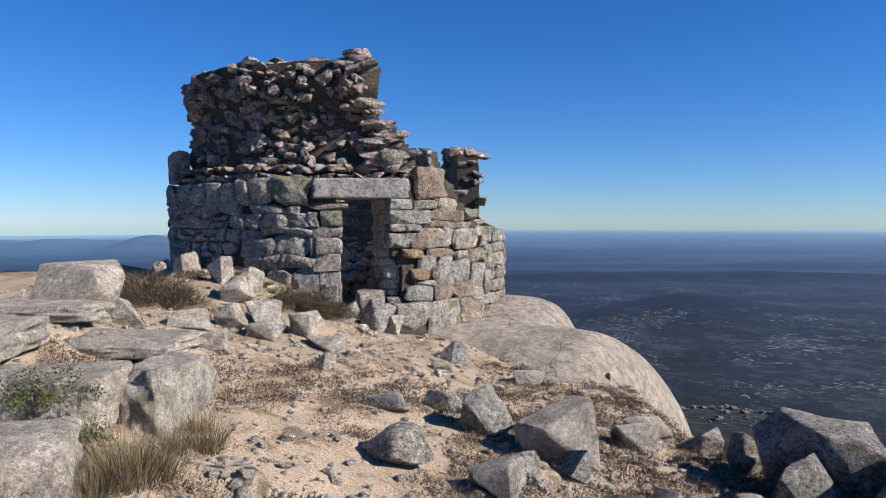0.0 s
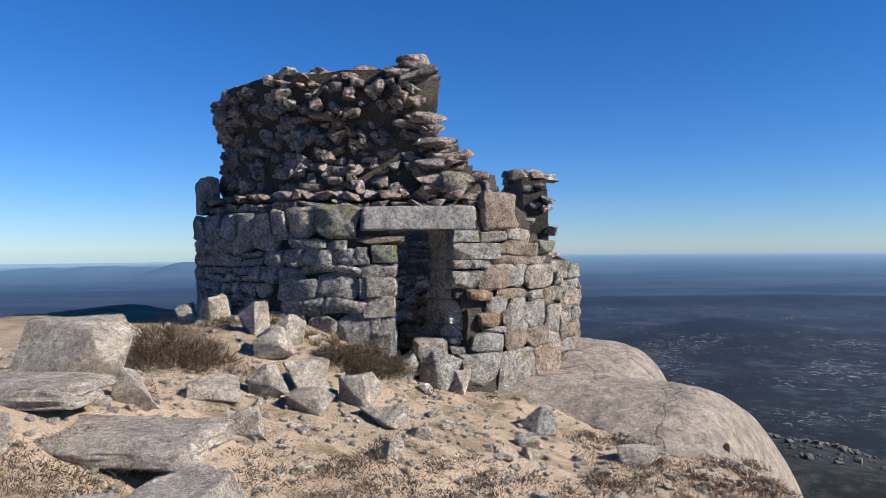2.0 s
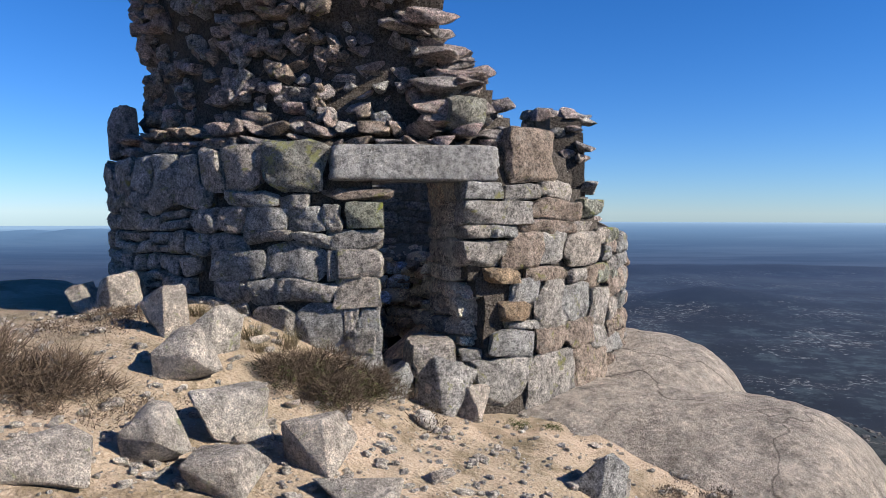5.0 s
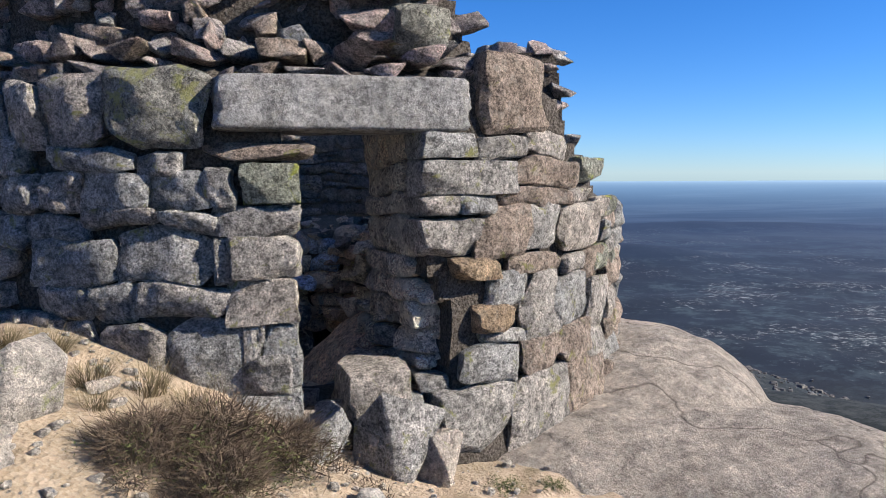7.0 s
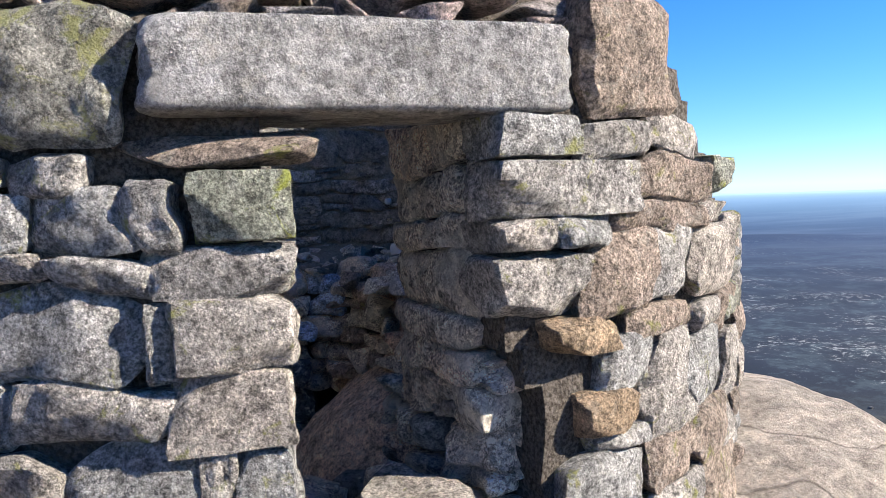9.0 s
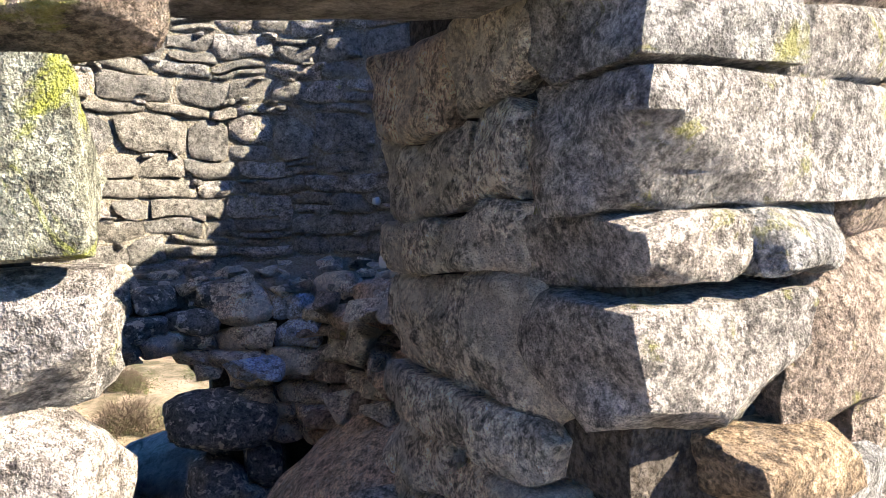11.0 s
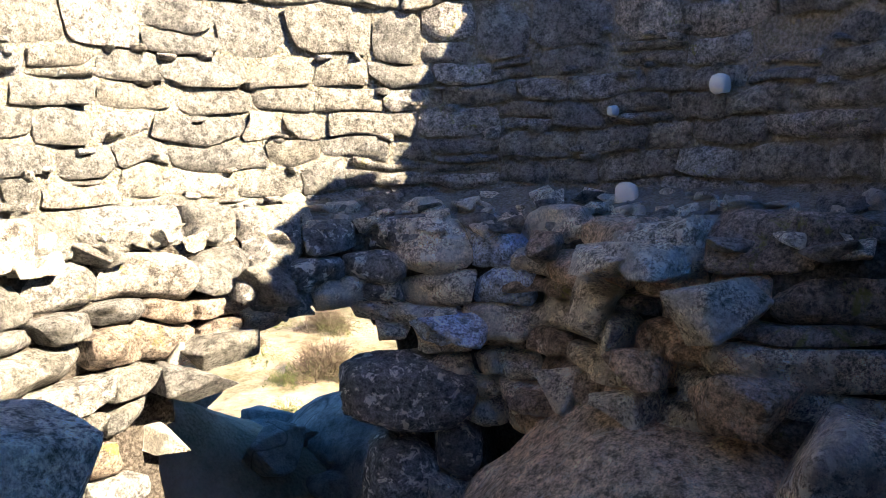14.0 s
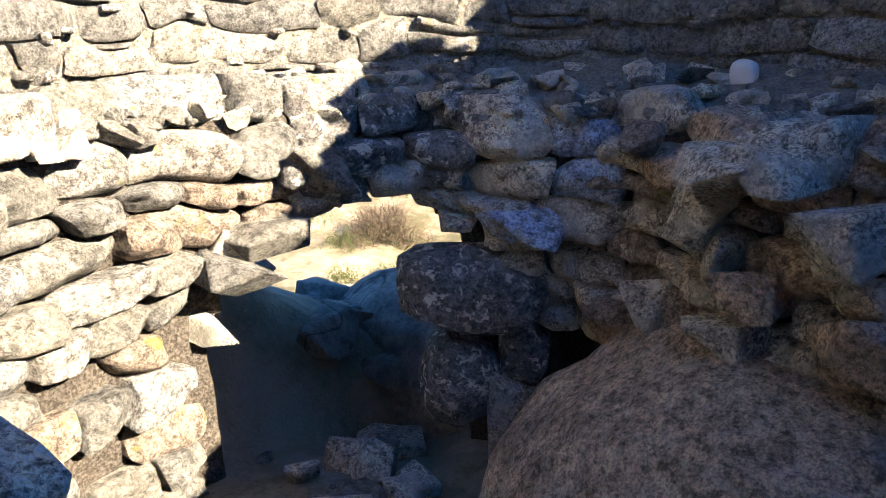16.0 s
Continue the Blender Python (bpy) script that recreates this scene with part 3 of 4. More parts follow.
def laid(parent, place, a_from, a_to, rows, width, mats, test=None, skip=0.0, split=0.0, proud=(-0.01, 0.02), **how):
    """Rows of fitted stones between given heights; a wide stone may be split into two thin ones."""
    for z0, z1 in zip(rows[:-1], rows[1:]):
        a = a_from - rng.uniform(0, 0.15)
        while a < a_to:
            w = rng.uniform(*width) * (0.75 + 0.5 * min(1.0, (z1 - z0) / 0.25))
            if (test is None or test(a, a + w, z0, z1)) and rng.random() >= skip:
                zs = (z0, z0 + (z1 - z0) * rng.uniform(0.35, 0.65), z1) if rng.random() < split else (z0, z1)
                for b0, b1 in zip(zs[:-1], zs[1:]):
                    fitted_stone(parent, place, a, a + w, b0, b1, rng.choice(mats), rng.uniform(*proud), **how)
            a += w


def uneven(z, top, height):
    """Course lines from z to top with uneven steps."""
    out = [z]
    while out[-1] < top:
        out.append(out[-1] + rng.uniform(*height))
    return out


# stones beside the door: start and end angle, foot and top
RIGHT_A = ((21.2, 28.0, 1.68, 1.84), (28.4, 35.8, 1.68, 1.83), (36.5, 43.7, 1.71, 1.86), (21.5, 33.1, 1.46, 1.68), (33.9, 47.8, 1.50, 1.69),
           (21.6, 26.4, 1.34, 1.46), (26.5, 30.4, 1.33, 1.46), (30.9, 37.4, 1.38, 1.47), (37.7, 44.3, 1.35, 1.49), (44.6, 50.5, 1.36, 1.50),
           (21.4, 28.8, 1.09, 1.33), (29.2, 35.7, 1.06, 1.37), (35.7, 42.3, 1.08, 1.37), (42.9, 52.9, 1.05, 1.35), (33.3, 43.7, 0.93, 1.04),
           (44.0, 48.2, 0.89, 1.01), (48.2, 57.8, 0.82, 1.02))
RIGHT_B = ((30.7, 36.2, 0.76, 0.95), (36.0, 42.5, 0.49, 0.92), (42.5, 50.7, 0.51, 0.88), (51.0, 59.0, 0.44, 0.80), (26.1, 34.8, 0.25, 0.53),
           (35.6, 41.4, 0.27, 0.52), (41.7, 51.9, 0.26, 0.50), (23.4, 33.4, -0.18, 0.27), (34.4, 45.9, -0.25, 0.27), (46.3, 53.7, -0.25, 0.24),
           (52.2, 59.0, 0.20, 0.43), (54.0, 60.5, -0.25, 0.20), (30.0, 36.0, 0.54, 0.60))
LEFT_A = ((-18.9, -11.9, 1.75, 2.13), (-24.3, -19.2, 1.74, 2.12), (-18.4, -9.6, 1.63, 1.74), (-9.4, -3.8, 1.63, 1.74), (-1.4, 1.4, 1.45, 1.66),
          (-7.4, -1.5, 1.40, 1.64), (-15.2, -7.6, 1.40, 1.63), (-20.1, -15.3, 1.40, 1.61), (-25.1, -20.3, 1.38, 1.61), (-0.9, 7.5, 1.26, 1.42),
          (0.4, 7.6, 1.02, 1.25), (0.2, 7.3, 0.77, 1.02), (3.7, 7.2, 0.56, 0.76), (-11.5, -1.3, 1.00, 1.28), (-14.8, -7.0, 1.30, 1.40),
          (-23.0, -14.9, 1.24, 1.38), (-6.6, -1.0, 1.29, 1.39))
LEFT_B = ((-22.2, -11.8, 1.00, 1.23), (-1.2, 0.3, 1.03, 1.26), (-5.3, 1.9, 0.40, 0.80), (-8.7, 0.1, 0.82, 0.99), (-21.3, -15.0, 0.82, 0.99),
          (-14.8, -9.0, 0.80, 0.99), (2.1, 5.6, 0.40, 0.56), (-13.0, -5.6, 0.45, 0.78), (-24.0, -13.4, 0.45, 0.80), (4.4, 7.6, 0.10, 0.40), (-4, 4.2, 0.05, 0.38))
for a0, a1, z0, z1 in RIGHT_A + RIGHT_B + LEFT_A + LEFT_B:
    mat = rng.choice((M_STONE, M_STONE, M_STONE, M_TAN)) if a0 > 20 else M_STONE
    if 20 < a0 < 24 or 6.5 < a1 < 10:
        wall_stone(wall_tower, a0, a1, z0, z1, proud=rng.uniform(-0.005, 0.03), mat=mat, depth=0.17 if a1 < 10 else 0.34)
    else:
        fitted_stone(wall_tower, outer_place, radians(a0) * R_OUT - 0.016, radians(a1) * R_OUT + 0.016, z0 - 0.016, z1 + 0.016, mat, rng.uniform(-0.010, 0.028), 0.026, 0.026, k=2.0, n=13)
wall_stone(wall_tower, 25.4, 31.8, 0.95, 1.08, proud=0.05, mat=M_ORANGE, name="stone")
wall_stone(wall_tower, 28.2, 33.6, 0.60, 0.78, proud=0.03, mat=M_ORANGE)
wall_stone(wall_tower, 5.3, 7.7, 0.36, 0.57)
wall_stone(wall_tower, 1.6, 3.9, 0.52, 0.79)
wall_stone(wall_tower, 2.2, 7.6, 1.43, 1.66, proud=0.03, mat=M_YELLOW, depth=0.18)
fitted_stone(wall_tower, outer_place, -0.63, -0.07, 1.76, 2.19, M_LICHEN, 0.03, 0.03, 0.05, k=2.0, n=14, chips=5, power=(8, 9))
wall_stone(wall_tower, -3.6, 9.4, 1.67, 1.79, proud=0.02, mat=M_TAN, kind="flat")
wall_stone(wall_tower, 48.2, 55.0, 1.52, 1.71, mat=M_YELLOW)
fitted_stone(wall_tower, outer_place, 1.55, 2.15, 1.85, 2.32, M_TAN, 0.02, 0.02, 0.045, k=2.0, n=14, depth=0.4)
wall_stone(wall_tower, 19.8, 26.0, 2.31, 2.60, r=R_OUT - 0.12, mat=M_LICHEN, depth=0.5)
lintel_me = block_mesh("lintel", 411, M_LINTEL, 26, 0.03, 0.022, 14.0, 3)
m = Matrix.Translation(polar(13.2, R_OUT - 0.29, 1.99)) @ pose(0, 0, 0, 0, -0.5, 13.5) @ Matrix.Diagonal((1.43, 0.55, 0.31, 1))
piece("lintel", lintel_me, wall_tower, m)


def courses(parent, t_from, t_to, z_from, z_to, height, width, r, kind, mats, proud, inward=False, depth=0.3, jitter=0.0, test=None):
    """Rows of stones of uneven height and width, laid round the tower."""
    z = z_from
    while z < z_to:
        h = rng.uniform(*height)
        t = t_from + rng.uniform(-3, 0)
        while t < t_to:
            w = math.degrees(rng.uniform(*width) / 2.9)
            zc = z + rng.uniform(-jitter, jitter)
            rad = r if not callable(r) else r(t + w / 2, zc + h / 2)
            if test is None or test(t, t + w, zc, zc + h):
                wall_stone(parent, t, t + w, zc, zc + h * rng.uniform(0.85, 1.08), rad, rng.choice(mats), rng.choice(("flat", "flat", "block")) if kind == "flat" else kind, depth, rng.uniform(*proud),
                           rng.uniform(-4, 4) * (4.0 if kind == "flat" else 1), inward=inward)
            t += w
        z += h


def clear(t0, t1, z0, z1):
    mid = (t0 + t1) / 2
    return solid(t0 + 0.3, z0 + 0.05) and solid(t1 - 0.3, z0 + 0.05) and z0 + 0.6 * (z1 - z0) < wall_top(mid) + 0.12


# left side and right flank of the lower wall
ARC = R_OUT * math.pi / 180
laid(wall_tower, outer_place, -100 * ARC, -25.6 * ARC, uneven(-0.1, 1.62, (0.13, 0.24)), (0.16, 0.36), [M_STONE], split=0.18, relief=0.024, edge=0.026, proud=(-0.02, 0.035), k=2.0)
laid(wall_tower, outer_place, -100 * ARC, -25.0 * ARC, [1.62, 1.75, 2.10], (0.20, 0.36), [M_STONE, M_STONE, M_LICHEN], relief=0.028, edge=0.03, proud=(-0.02, 0.04), k=2.0)
laid(wall_tower, outer_place, 60.0 * ARC, 120 * ARC, uneven(-0.8, 1.30, (0.16, 0.27)), (0.20, 0.40), [M_STONE, M_TAN], split=0.12, relief=0.024, edge=0.026, k=2.0)
laid(wall_tower, outer_place, 55.4 * ARC, 61 * ARC, [0.84, 1.04, 1.22, 1.40], (0.26, 0.32), [M_STONE, M_YELLOW], relief=0.02, k=2.0)

wall_rubble = tagged(new("wall_rubble"), "tall broken rubble wall of thin dark granite stones", "wall", kind="structure")
courses(wall_rubble, -100, 40, 2.12, 2.35, (0.10, 0.16), (0.14, 0.30), R_OUT - 0.08, "flat", [M_RUBBLE, M_TAN], (-0.10, 0.05), depth=0.42, jitter=0.02, test=clear)
z = 2.28
while z < 3.95:
    zz = z
    r_here = outer_radius(0, zz) + 0.04
    courses(wall_rubble, -104, 36, zz, zz + 0.10, (0.11, 0.17), (0.10, 0.36), r_here, "flat", [M_RUBBLE, M_RUBBLE, M_RUBBLE, M_TAN], (-0.13, 0.11), depth=0.40, jitter=0.045, test=clear)
    z += 0.125
wall_stone(wall_rubble, -73, -58, 2.15, 2.66, r=R_OUT, mat=M_RUBBLE, depth=0.3)
# broken end of the tall part, and stones lying on the wall's top
for i in range(70):
    t = rng.uniform(12, 27)
    zt = rng.uniform(3.15, 3.95) if t < 17 else rng.uniform(2.2, 2.95)
    w = rng.uniform(6, 11)
    wall_stone(wall_rubble, t - w / 2, t + w / 2, zt, zt + rng.uniform(0.09, 0.18), r=rng.uniform(2.2, 2.95), mat=M_RUBBLE, kind="flat", depth=rng.uniform(0.2, 0.4), tilt=rng.uniform(-12, 12))
for i in range(150):
    t = rng.uniform(-110, 118)
    zt = wall_top(t) + rng.uniform(-0.14, -0.01)
    w = rng.uniform(4, 9)
    wall_stone(wall_rubble, t - w / 2, t + w / 2, zt, zt + rng.uniform(0.08, 0.18), r=rng.uniform(2.35, 2.88 if t > 30 else 2.75), mat=rng.choice((M_RUBBLE, M_STONE)), kind="flat",
               depth=rng.uniform(0.2, 0.4), tilt=rng.uniform(-10, 10))

wall_inner = tagged(new("wall_inner"), "inner face of the tower, pale mortared granite", "wall", kind="structure")
TURN_IN = R_IN * math.pi / 180
INNER_ROWS = [0.98, 1.10, 1.27, 1.43, 1.60, 1.74, 1.90, 2.22, 2.31, 2.52, 2.66, 2.90, 3.02, 3.25]


def standing(a0, a1, z0, z1):
    t = (a0 + a1) / 2 / TURN_IN
    return z1 < wall_top((t + 180) % 360 - 180) + 0.05


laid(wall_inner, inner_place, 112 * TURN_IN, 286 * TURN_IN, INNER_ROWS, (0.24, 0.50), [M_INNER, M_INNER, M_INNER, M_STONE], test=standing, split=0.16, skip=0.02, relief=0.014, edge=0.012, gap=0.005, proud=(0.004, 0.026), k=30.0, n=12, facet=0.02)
# small chinking stones pressed into the joints
for i in range(170):
    a, z = rng.uniform(112, 270) * TURN_IN, rng.choice(INNER_ROWS[:-2]) + rng.uniform(-0.05, 0.05)
    w, h = rng.uniform(0.05, 0.13), rng.uniform(0.03, 0.06)
    if standing(a, a + w, z, z + h):
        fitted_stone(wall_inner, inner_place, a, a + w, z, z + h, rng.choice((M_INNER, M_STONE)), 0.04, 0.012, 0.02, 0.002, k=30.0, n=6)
# ---------------------------------------------------------------- doorway, bench and breach
ROCKS = [unit(rock_mesh("rock", 500 + i, M_ROCK, points=10 + i % 5, rough=0.016)) for i in range(14)]
ROUND = [unit(block_mesh("boulder", 600 + i, M_JAMB, 10, 0.2, 0.06, 3.2, 3)) for i in range(5)]
ROCK_POOL = {}


def rock_pool(source, mat):
    if mat.name + source[0].name not in ROCK_POOL:
        ROCK_POOL[mat.name + source[0].name] = [with_material(me, mat) for me in source]
    return ROCK_POOL[mat.name + source[0].name]


# the passage's faces of large blocks: distance from the tower's middle stands in for the length
def right_reveal(a, z, out):
    flare = 0.07 * float(smooth(0.95, 0.6, z)) * float(smooth(2.3, 2.9, a))
    return polar(21.7 + math.degrees((flare - out) / a), a, z)


def left_reveal(a, z, out):
    return polar(5.0 - 11.2 * (2.97 - a) + math.degrees(out / a), a, z)


for place, rows in ((right_reveal, (0.62, 0.80, 0.95, 1.09, 1.33, 1.46, 1.66, 1.84)), (left_reveal, (0.05, 0.28, 0.45, 0.62, 0.80, 1.02, 1.26, 1.45, 1.64, 1.82))):
    for z0, z1 in zip(rows[:-1], rows[1:]):
        cuts = [2.08, 2.08 + rng.uniform(0.26, 0.50), 2.80]
        for a0, a1 in zip(cuts[:-1], cuts[1:]):
            fitted_stone(wall_tower, place, a0, a1, z0, z1, M_JAMB, 0.05 + rng.uniform(-0.010, 0.014), 0.024, 0.014, 0.001, k=50.0, n=30, depth=0.2, lean=0.008, facet=0.016, chips=2)
laid(wall_tower, right_reveal, 2.06, 2.75, uneven(-0.35, 0.62, (0.09, 0.16)), (0.12, 0.26), [M_JAMB, M_JAMB, M_STONE], relief=0.05, edge=0.04, proud=(0.02, 0.08), k=51.0, lean=0.04, chips=5)
for i in range(26):
    t, zc = rng.uniform(23.5, 30), rng.uniform(0.0, 1.0)
    wall_stone(wall_tower, t - 2.2, t + 2.2, zc, zc + rng.uniform(0.08, 0.2), r=rng.uniform(2.72, 2.92), mat=M_JAMB, kind="flat", depth=0.25, tilt=rng.uniform(-20, 20))

wall_bench = tagged(new("wall_bench"), "dark rubble bench along the foot of the inner wall", "wall", kind="structure")


BENCH_ARC = 1.5 * math.pi / 180


def bedded(a0, a1, z0, z1):
    """Whether the bench is whole there; its stones may hang a little into the breach."""
    return all(solid((a / BENCH_ARC + 180) % 360 - 180, z0 + 0.04) for a in (a0 + 0.03, a1 - 0.03))


ROUGH = {"relief": 0.045, "edge": 0.03, "gap": 0.0, "facet": 0.055, "power": (8.0, 20.0), "depth": 0.24, "k": 70.0, "lean": 0.05, "n": 12, "chips": 4, "sharp": 20}
laid(wall_bench, bench_place, 106 * BENCH_ARC, 166 * BENCH_ARC, uneven(-0.30, 0.90, (0.09, 0.24)), (0.20, 0.46), [M_JAMB, M_JAMB, M_JAMB, M_TAN, M_BROWN], test=bedded, skip=0.05, proud=(-0.03, 0.10), **ROUGH)
laid(wall_bench, bench_place, 166 * BENCH_ARC, 200 * BENCH_ARC, uneven(-0.30, 0.36, (0.11, 0.2)), (0.20, 0.36), [M_JAMB, M_JAMB, M_BROWN], test=bedded, skip=0.05, proud=(-0.06, 0.06), **ROUGH)
laid(wall_bench, bench_place, 173 * BENCH_ARC, 197 * BENCH_ARC, [0.24, 0.44, 0.66, 0.92], (0.24, 0.40), [M_BLUE, M_BLUE, M_BLUE, M_JAMB], test=bedded, proud=(0.0, 0.07), **ROUGH)
laid(wall_bench, bench_place, 197 * BENCH_ARC, 222 * BENCH_ARC, [0.42, 0.56, 0.74, 0.93], (0.2, 0.34), [M_SPOT, M_SPOT, M_JAMB], test=bedded, proud=(-0.03, 0.07), **ROUGH)
laid(wall_bench, bench_place, 219 * BENCH_ARC, 290 * BENCH_ARC, uneven(-1.1, 0.92, (0.12, 0.24)), (0.15, 0.32), [M_INNER, M_INNER, M_STONE, M_TAN], test=bedded, skip=0.03, proud=(-0.03, 0.07), **ROUGH)
# stones that jut from the bench: angle, height, width, depth and height of each
for t, zc, w, d, h, mat in ((147, 0.55, 0.26, 0.3, 0.27, M_JAMB), (141, 0.80, 0.40, 0.42, 0.13, M_JAMB), (129, 0.80, 0.36, 0.4, 0.17, M_JAMB), (132, 0.33, 0.30, 0.3, 0.20, M_BROWN), (138, 0.12, 0.34, 0.32, 0.17, M_JAMB),
                            (160, 0.08, 0.26, 0.3, 0.22, M_JAMB), (186, 0.34, 0.46, 0.4, 0.15, M_BLUE), (163, 0.80, 0.18, 0.3, 0.18, M_TAN), (234, 0.32, 0.36, 0.4, 0.20, M_INNER), (240, 0.20, 0.34, 0.5, 0.22, M_INNER),
                            (224, 0.62, 0.32, 0.4, 0.26, M_INNER), (118, 0.62, 0.36, 0.4, 0.26, M_JAMB), (112, 0.28, 0.40, 0.4, 0.28, M_BROWN)):
    m = Matrix.Translation(polar(t, bench_radius(t) - 0.05, zc)) @ pose(0, 0, 0, rng.uniform(-8, 8), rng.uniform(-10, 10), t + 180 + rng.uniform(-12, 12))
    piece("stone", rng.choice(rock_pool(ROCKS, mat)), wall_bench, m @ Matrix.Diagonal((w, d, h, 1)))
# stones round the edge of the breach
for u in range(198, 244, 4):
    zc = float(np.interp(u, *BREACH)) + rng.uniform(0.02, 0.06)
    for r in (bench_radius(u) + 0.12, 2.15, 2.5, 2.85):
        m = Matrix.Translation(polar(u + rng.uniform(-1.5, 1.5), r, zc + 0.06)) @ pose(0, 0, 0, rng.uniform(-15, 15), rng.uniform(-20, 20), u + rng.uniform(-30, 30))
        piece("stone", rng.choice(rock_pool(ROCKS, M_JAMB)), wall_bench, m @ Matrix.Diagonal((rng.uniform(0.18, 0.28), 0.40, rng.uniform(0.14, 0.2), 1)))
# the bench's uneven top
for i in range(190):
    t = rng.uniform(106, 272)
    b = bench_radius(t)
    f = rng.random()
    r = b + 0.04 + (R_IN - b - 0.1) * f
    w = rng.uniform(0.06, 0.24)
    m = Matrix.Translation(polar(t, r, 0.87 + 0.16 * f)) @ pose(0, 0, 0, rng.uniform(-16, 16), rng.uniform(-16, 16), rng.uniform(0, 360))
    piece("stone", rng.choice(pool("flat", rng.choice((M_INNER, M_JAMB)))), wall_bench, m @ Matrix.Diagonal((w, w * 0.8, rng.uniform(0.05, 0.12), 1)))


def boulder(name, label, x, y, z, w, d, h, mat, turn=0.0, tip=0.0, source=None, group="", lean=0.0):
    """A loose stone, its box centred at the place."""
    me = rng.choice(rock_pool(source or ROCKS, mat))
    ob = tagged(new(name, me), label, "rock", group)
    ob.matrix_basis = pose(x, y, z, tip, lean, turn) @ Matrix.Diagonal((w, d, h, 1))
    return ob


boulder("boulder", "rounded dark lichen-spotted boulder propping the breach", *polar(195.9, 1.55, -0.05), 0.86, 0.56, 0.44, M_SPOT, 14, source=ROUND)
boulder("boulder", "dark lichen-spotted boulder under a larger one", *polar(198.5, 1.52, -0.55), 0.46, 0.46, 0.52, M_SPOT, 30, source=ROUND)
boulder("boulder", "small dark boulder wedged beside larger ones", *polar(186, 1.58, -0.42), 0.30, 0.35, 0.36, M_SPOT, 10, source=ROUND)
boulder("boulder", "grey granite boulder on the tower floor", -0.42, 13.85, 0.02, 0.62, 0.6, 0.62, M_JAMB, 20)
boulder("boulder", "upright stone slab leaning in the breach", -2.15, 15.05, -0.80, 0.34, 0.4, 0.6, M_JAMB, 60, 10)
PILE = "dark fallen stones heaped inside the doorway"
for x, y, z, w, h in ((-2.38, 12.15, 0.72, 0.36, 0.34), (-2.22, 12.2, 0.42, 0.40, 0.36), (-2.55, 12.1, 0.40, 0.5, 0.45), (-2.2, 12.4, 0.12, 0.45, 0.36), (-2.55, 12.3, 0.0, 0.6, 0.5), (-1.98, 12.55, -0.15, 0.42, 0.36),
                      (-2.4, 12.7, -0.25, 0.5, 0.42), (-1.75, 12.7, -0.4, 0.45, 0.32), (-2.1, 12.95, -0.45, 0.4, 0.3)):
    boulder("fallen_stone", PILE, x, y, z, w, w * 0.9, h, M_JAMB, rng.uniform(0, 90), rng.uniform(-10, 10), group="stones heaped inside the door")


for i in range(70):
    a, q = rng.uniform(0, 360), rng.uniform(0.2, 2.0)
    x, y = CX + q * math.cos(radians(a)), CY + q * math.sin(radians(a))
    if y < 12.3:
        continue
    w = 0.08 + 0.3 * rng.random() ** 1.6
    boulder("fallen_stone", "fallen granite stone on the tower floor", x, y, float(terrain(x, y)) + w * 0.15, w * 1.2, w, w * 0.7, rng.choice((M_JAMB, M_INNER)), rng.uniform(0, 360), rng.uniform(-20, 20), group="stones on the tower floor")
for i in range(9):
    x, y = rng.uniform(-3.2, -2.4), rng.uniform(13.6, 14.9)
    w = rng.uniform(0.14, 0.32)
    boulder("fallen_stone", "fallen granite stone before the breach", x, y, float(terrain(x, y)) + w * 0.18, w * 1.2, w, w * 0.8, M_JAMB, rng.uniform(0, 360), rng.uniform(-20, 20), group="stones before the breach")
for i in range(16):
    x, y = rng.uniform(-4.3, -2.6), rng.uniform(15.6, 18.2)
    w = 0.10 + 0.35 * rng.random() ** 1.6
    boulder("rock", "granite rock on the ground behind the tower", x, y, float(terrain(x, y)) + w * 0.15, w * 1.3, w, w * 0.7, M_SLAB, rng.uniform(0, 360), rng.uniform(-15, 15), group="rocks behind the tower")


def dome(name, label, x, y, z, rx, ry, rz, mat, turn=0.0, seed=0.0, n=44):
    """A smooth mass of bedrock: the upper part of a bumpy ellipsoid."""
    u, v = np.meshgrid(np.linspace(0, 2 * np.pi, n * 2), np.linspace(0.0, np.pi * 0.72, n))
    px, py, pz = np.sin(v) * np.cos(u), np.sin(v) * np.sin(u), np.cos(v)
    k = 1 + 0.07 * fbm(px * 1.7 + seed, py * 1.7, pz * 1.7, 5)
    ob = tagged(new(name, grid_mesh(name, px * rx * k, py * ry * k, pz * rz * k, mat)), label, "bedrock")
    ob.matrix_basis = pose(x, y, z, 0, 0, turn)
    return ob


dome("bedrock", "brown bare granite bedrock on the tower floor", -0.75, 14.5, -1.1, 1.45, 1.3, 1.25, M_BROWN, 0, 3.0)
dome("bedrock", "shaded granite slab behind the breach", -2.3, 16.4, -1.62, 1.9, 1.1, 1.16, M_SLAB, -22, 9.0)

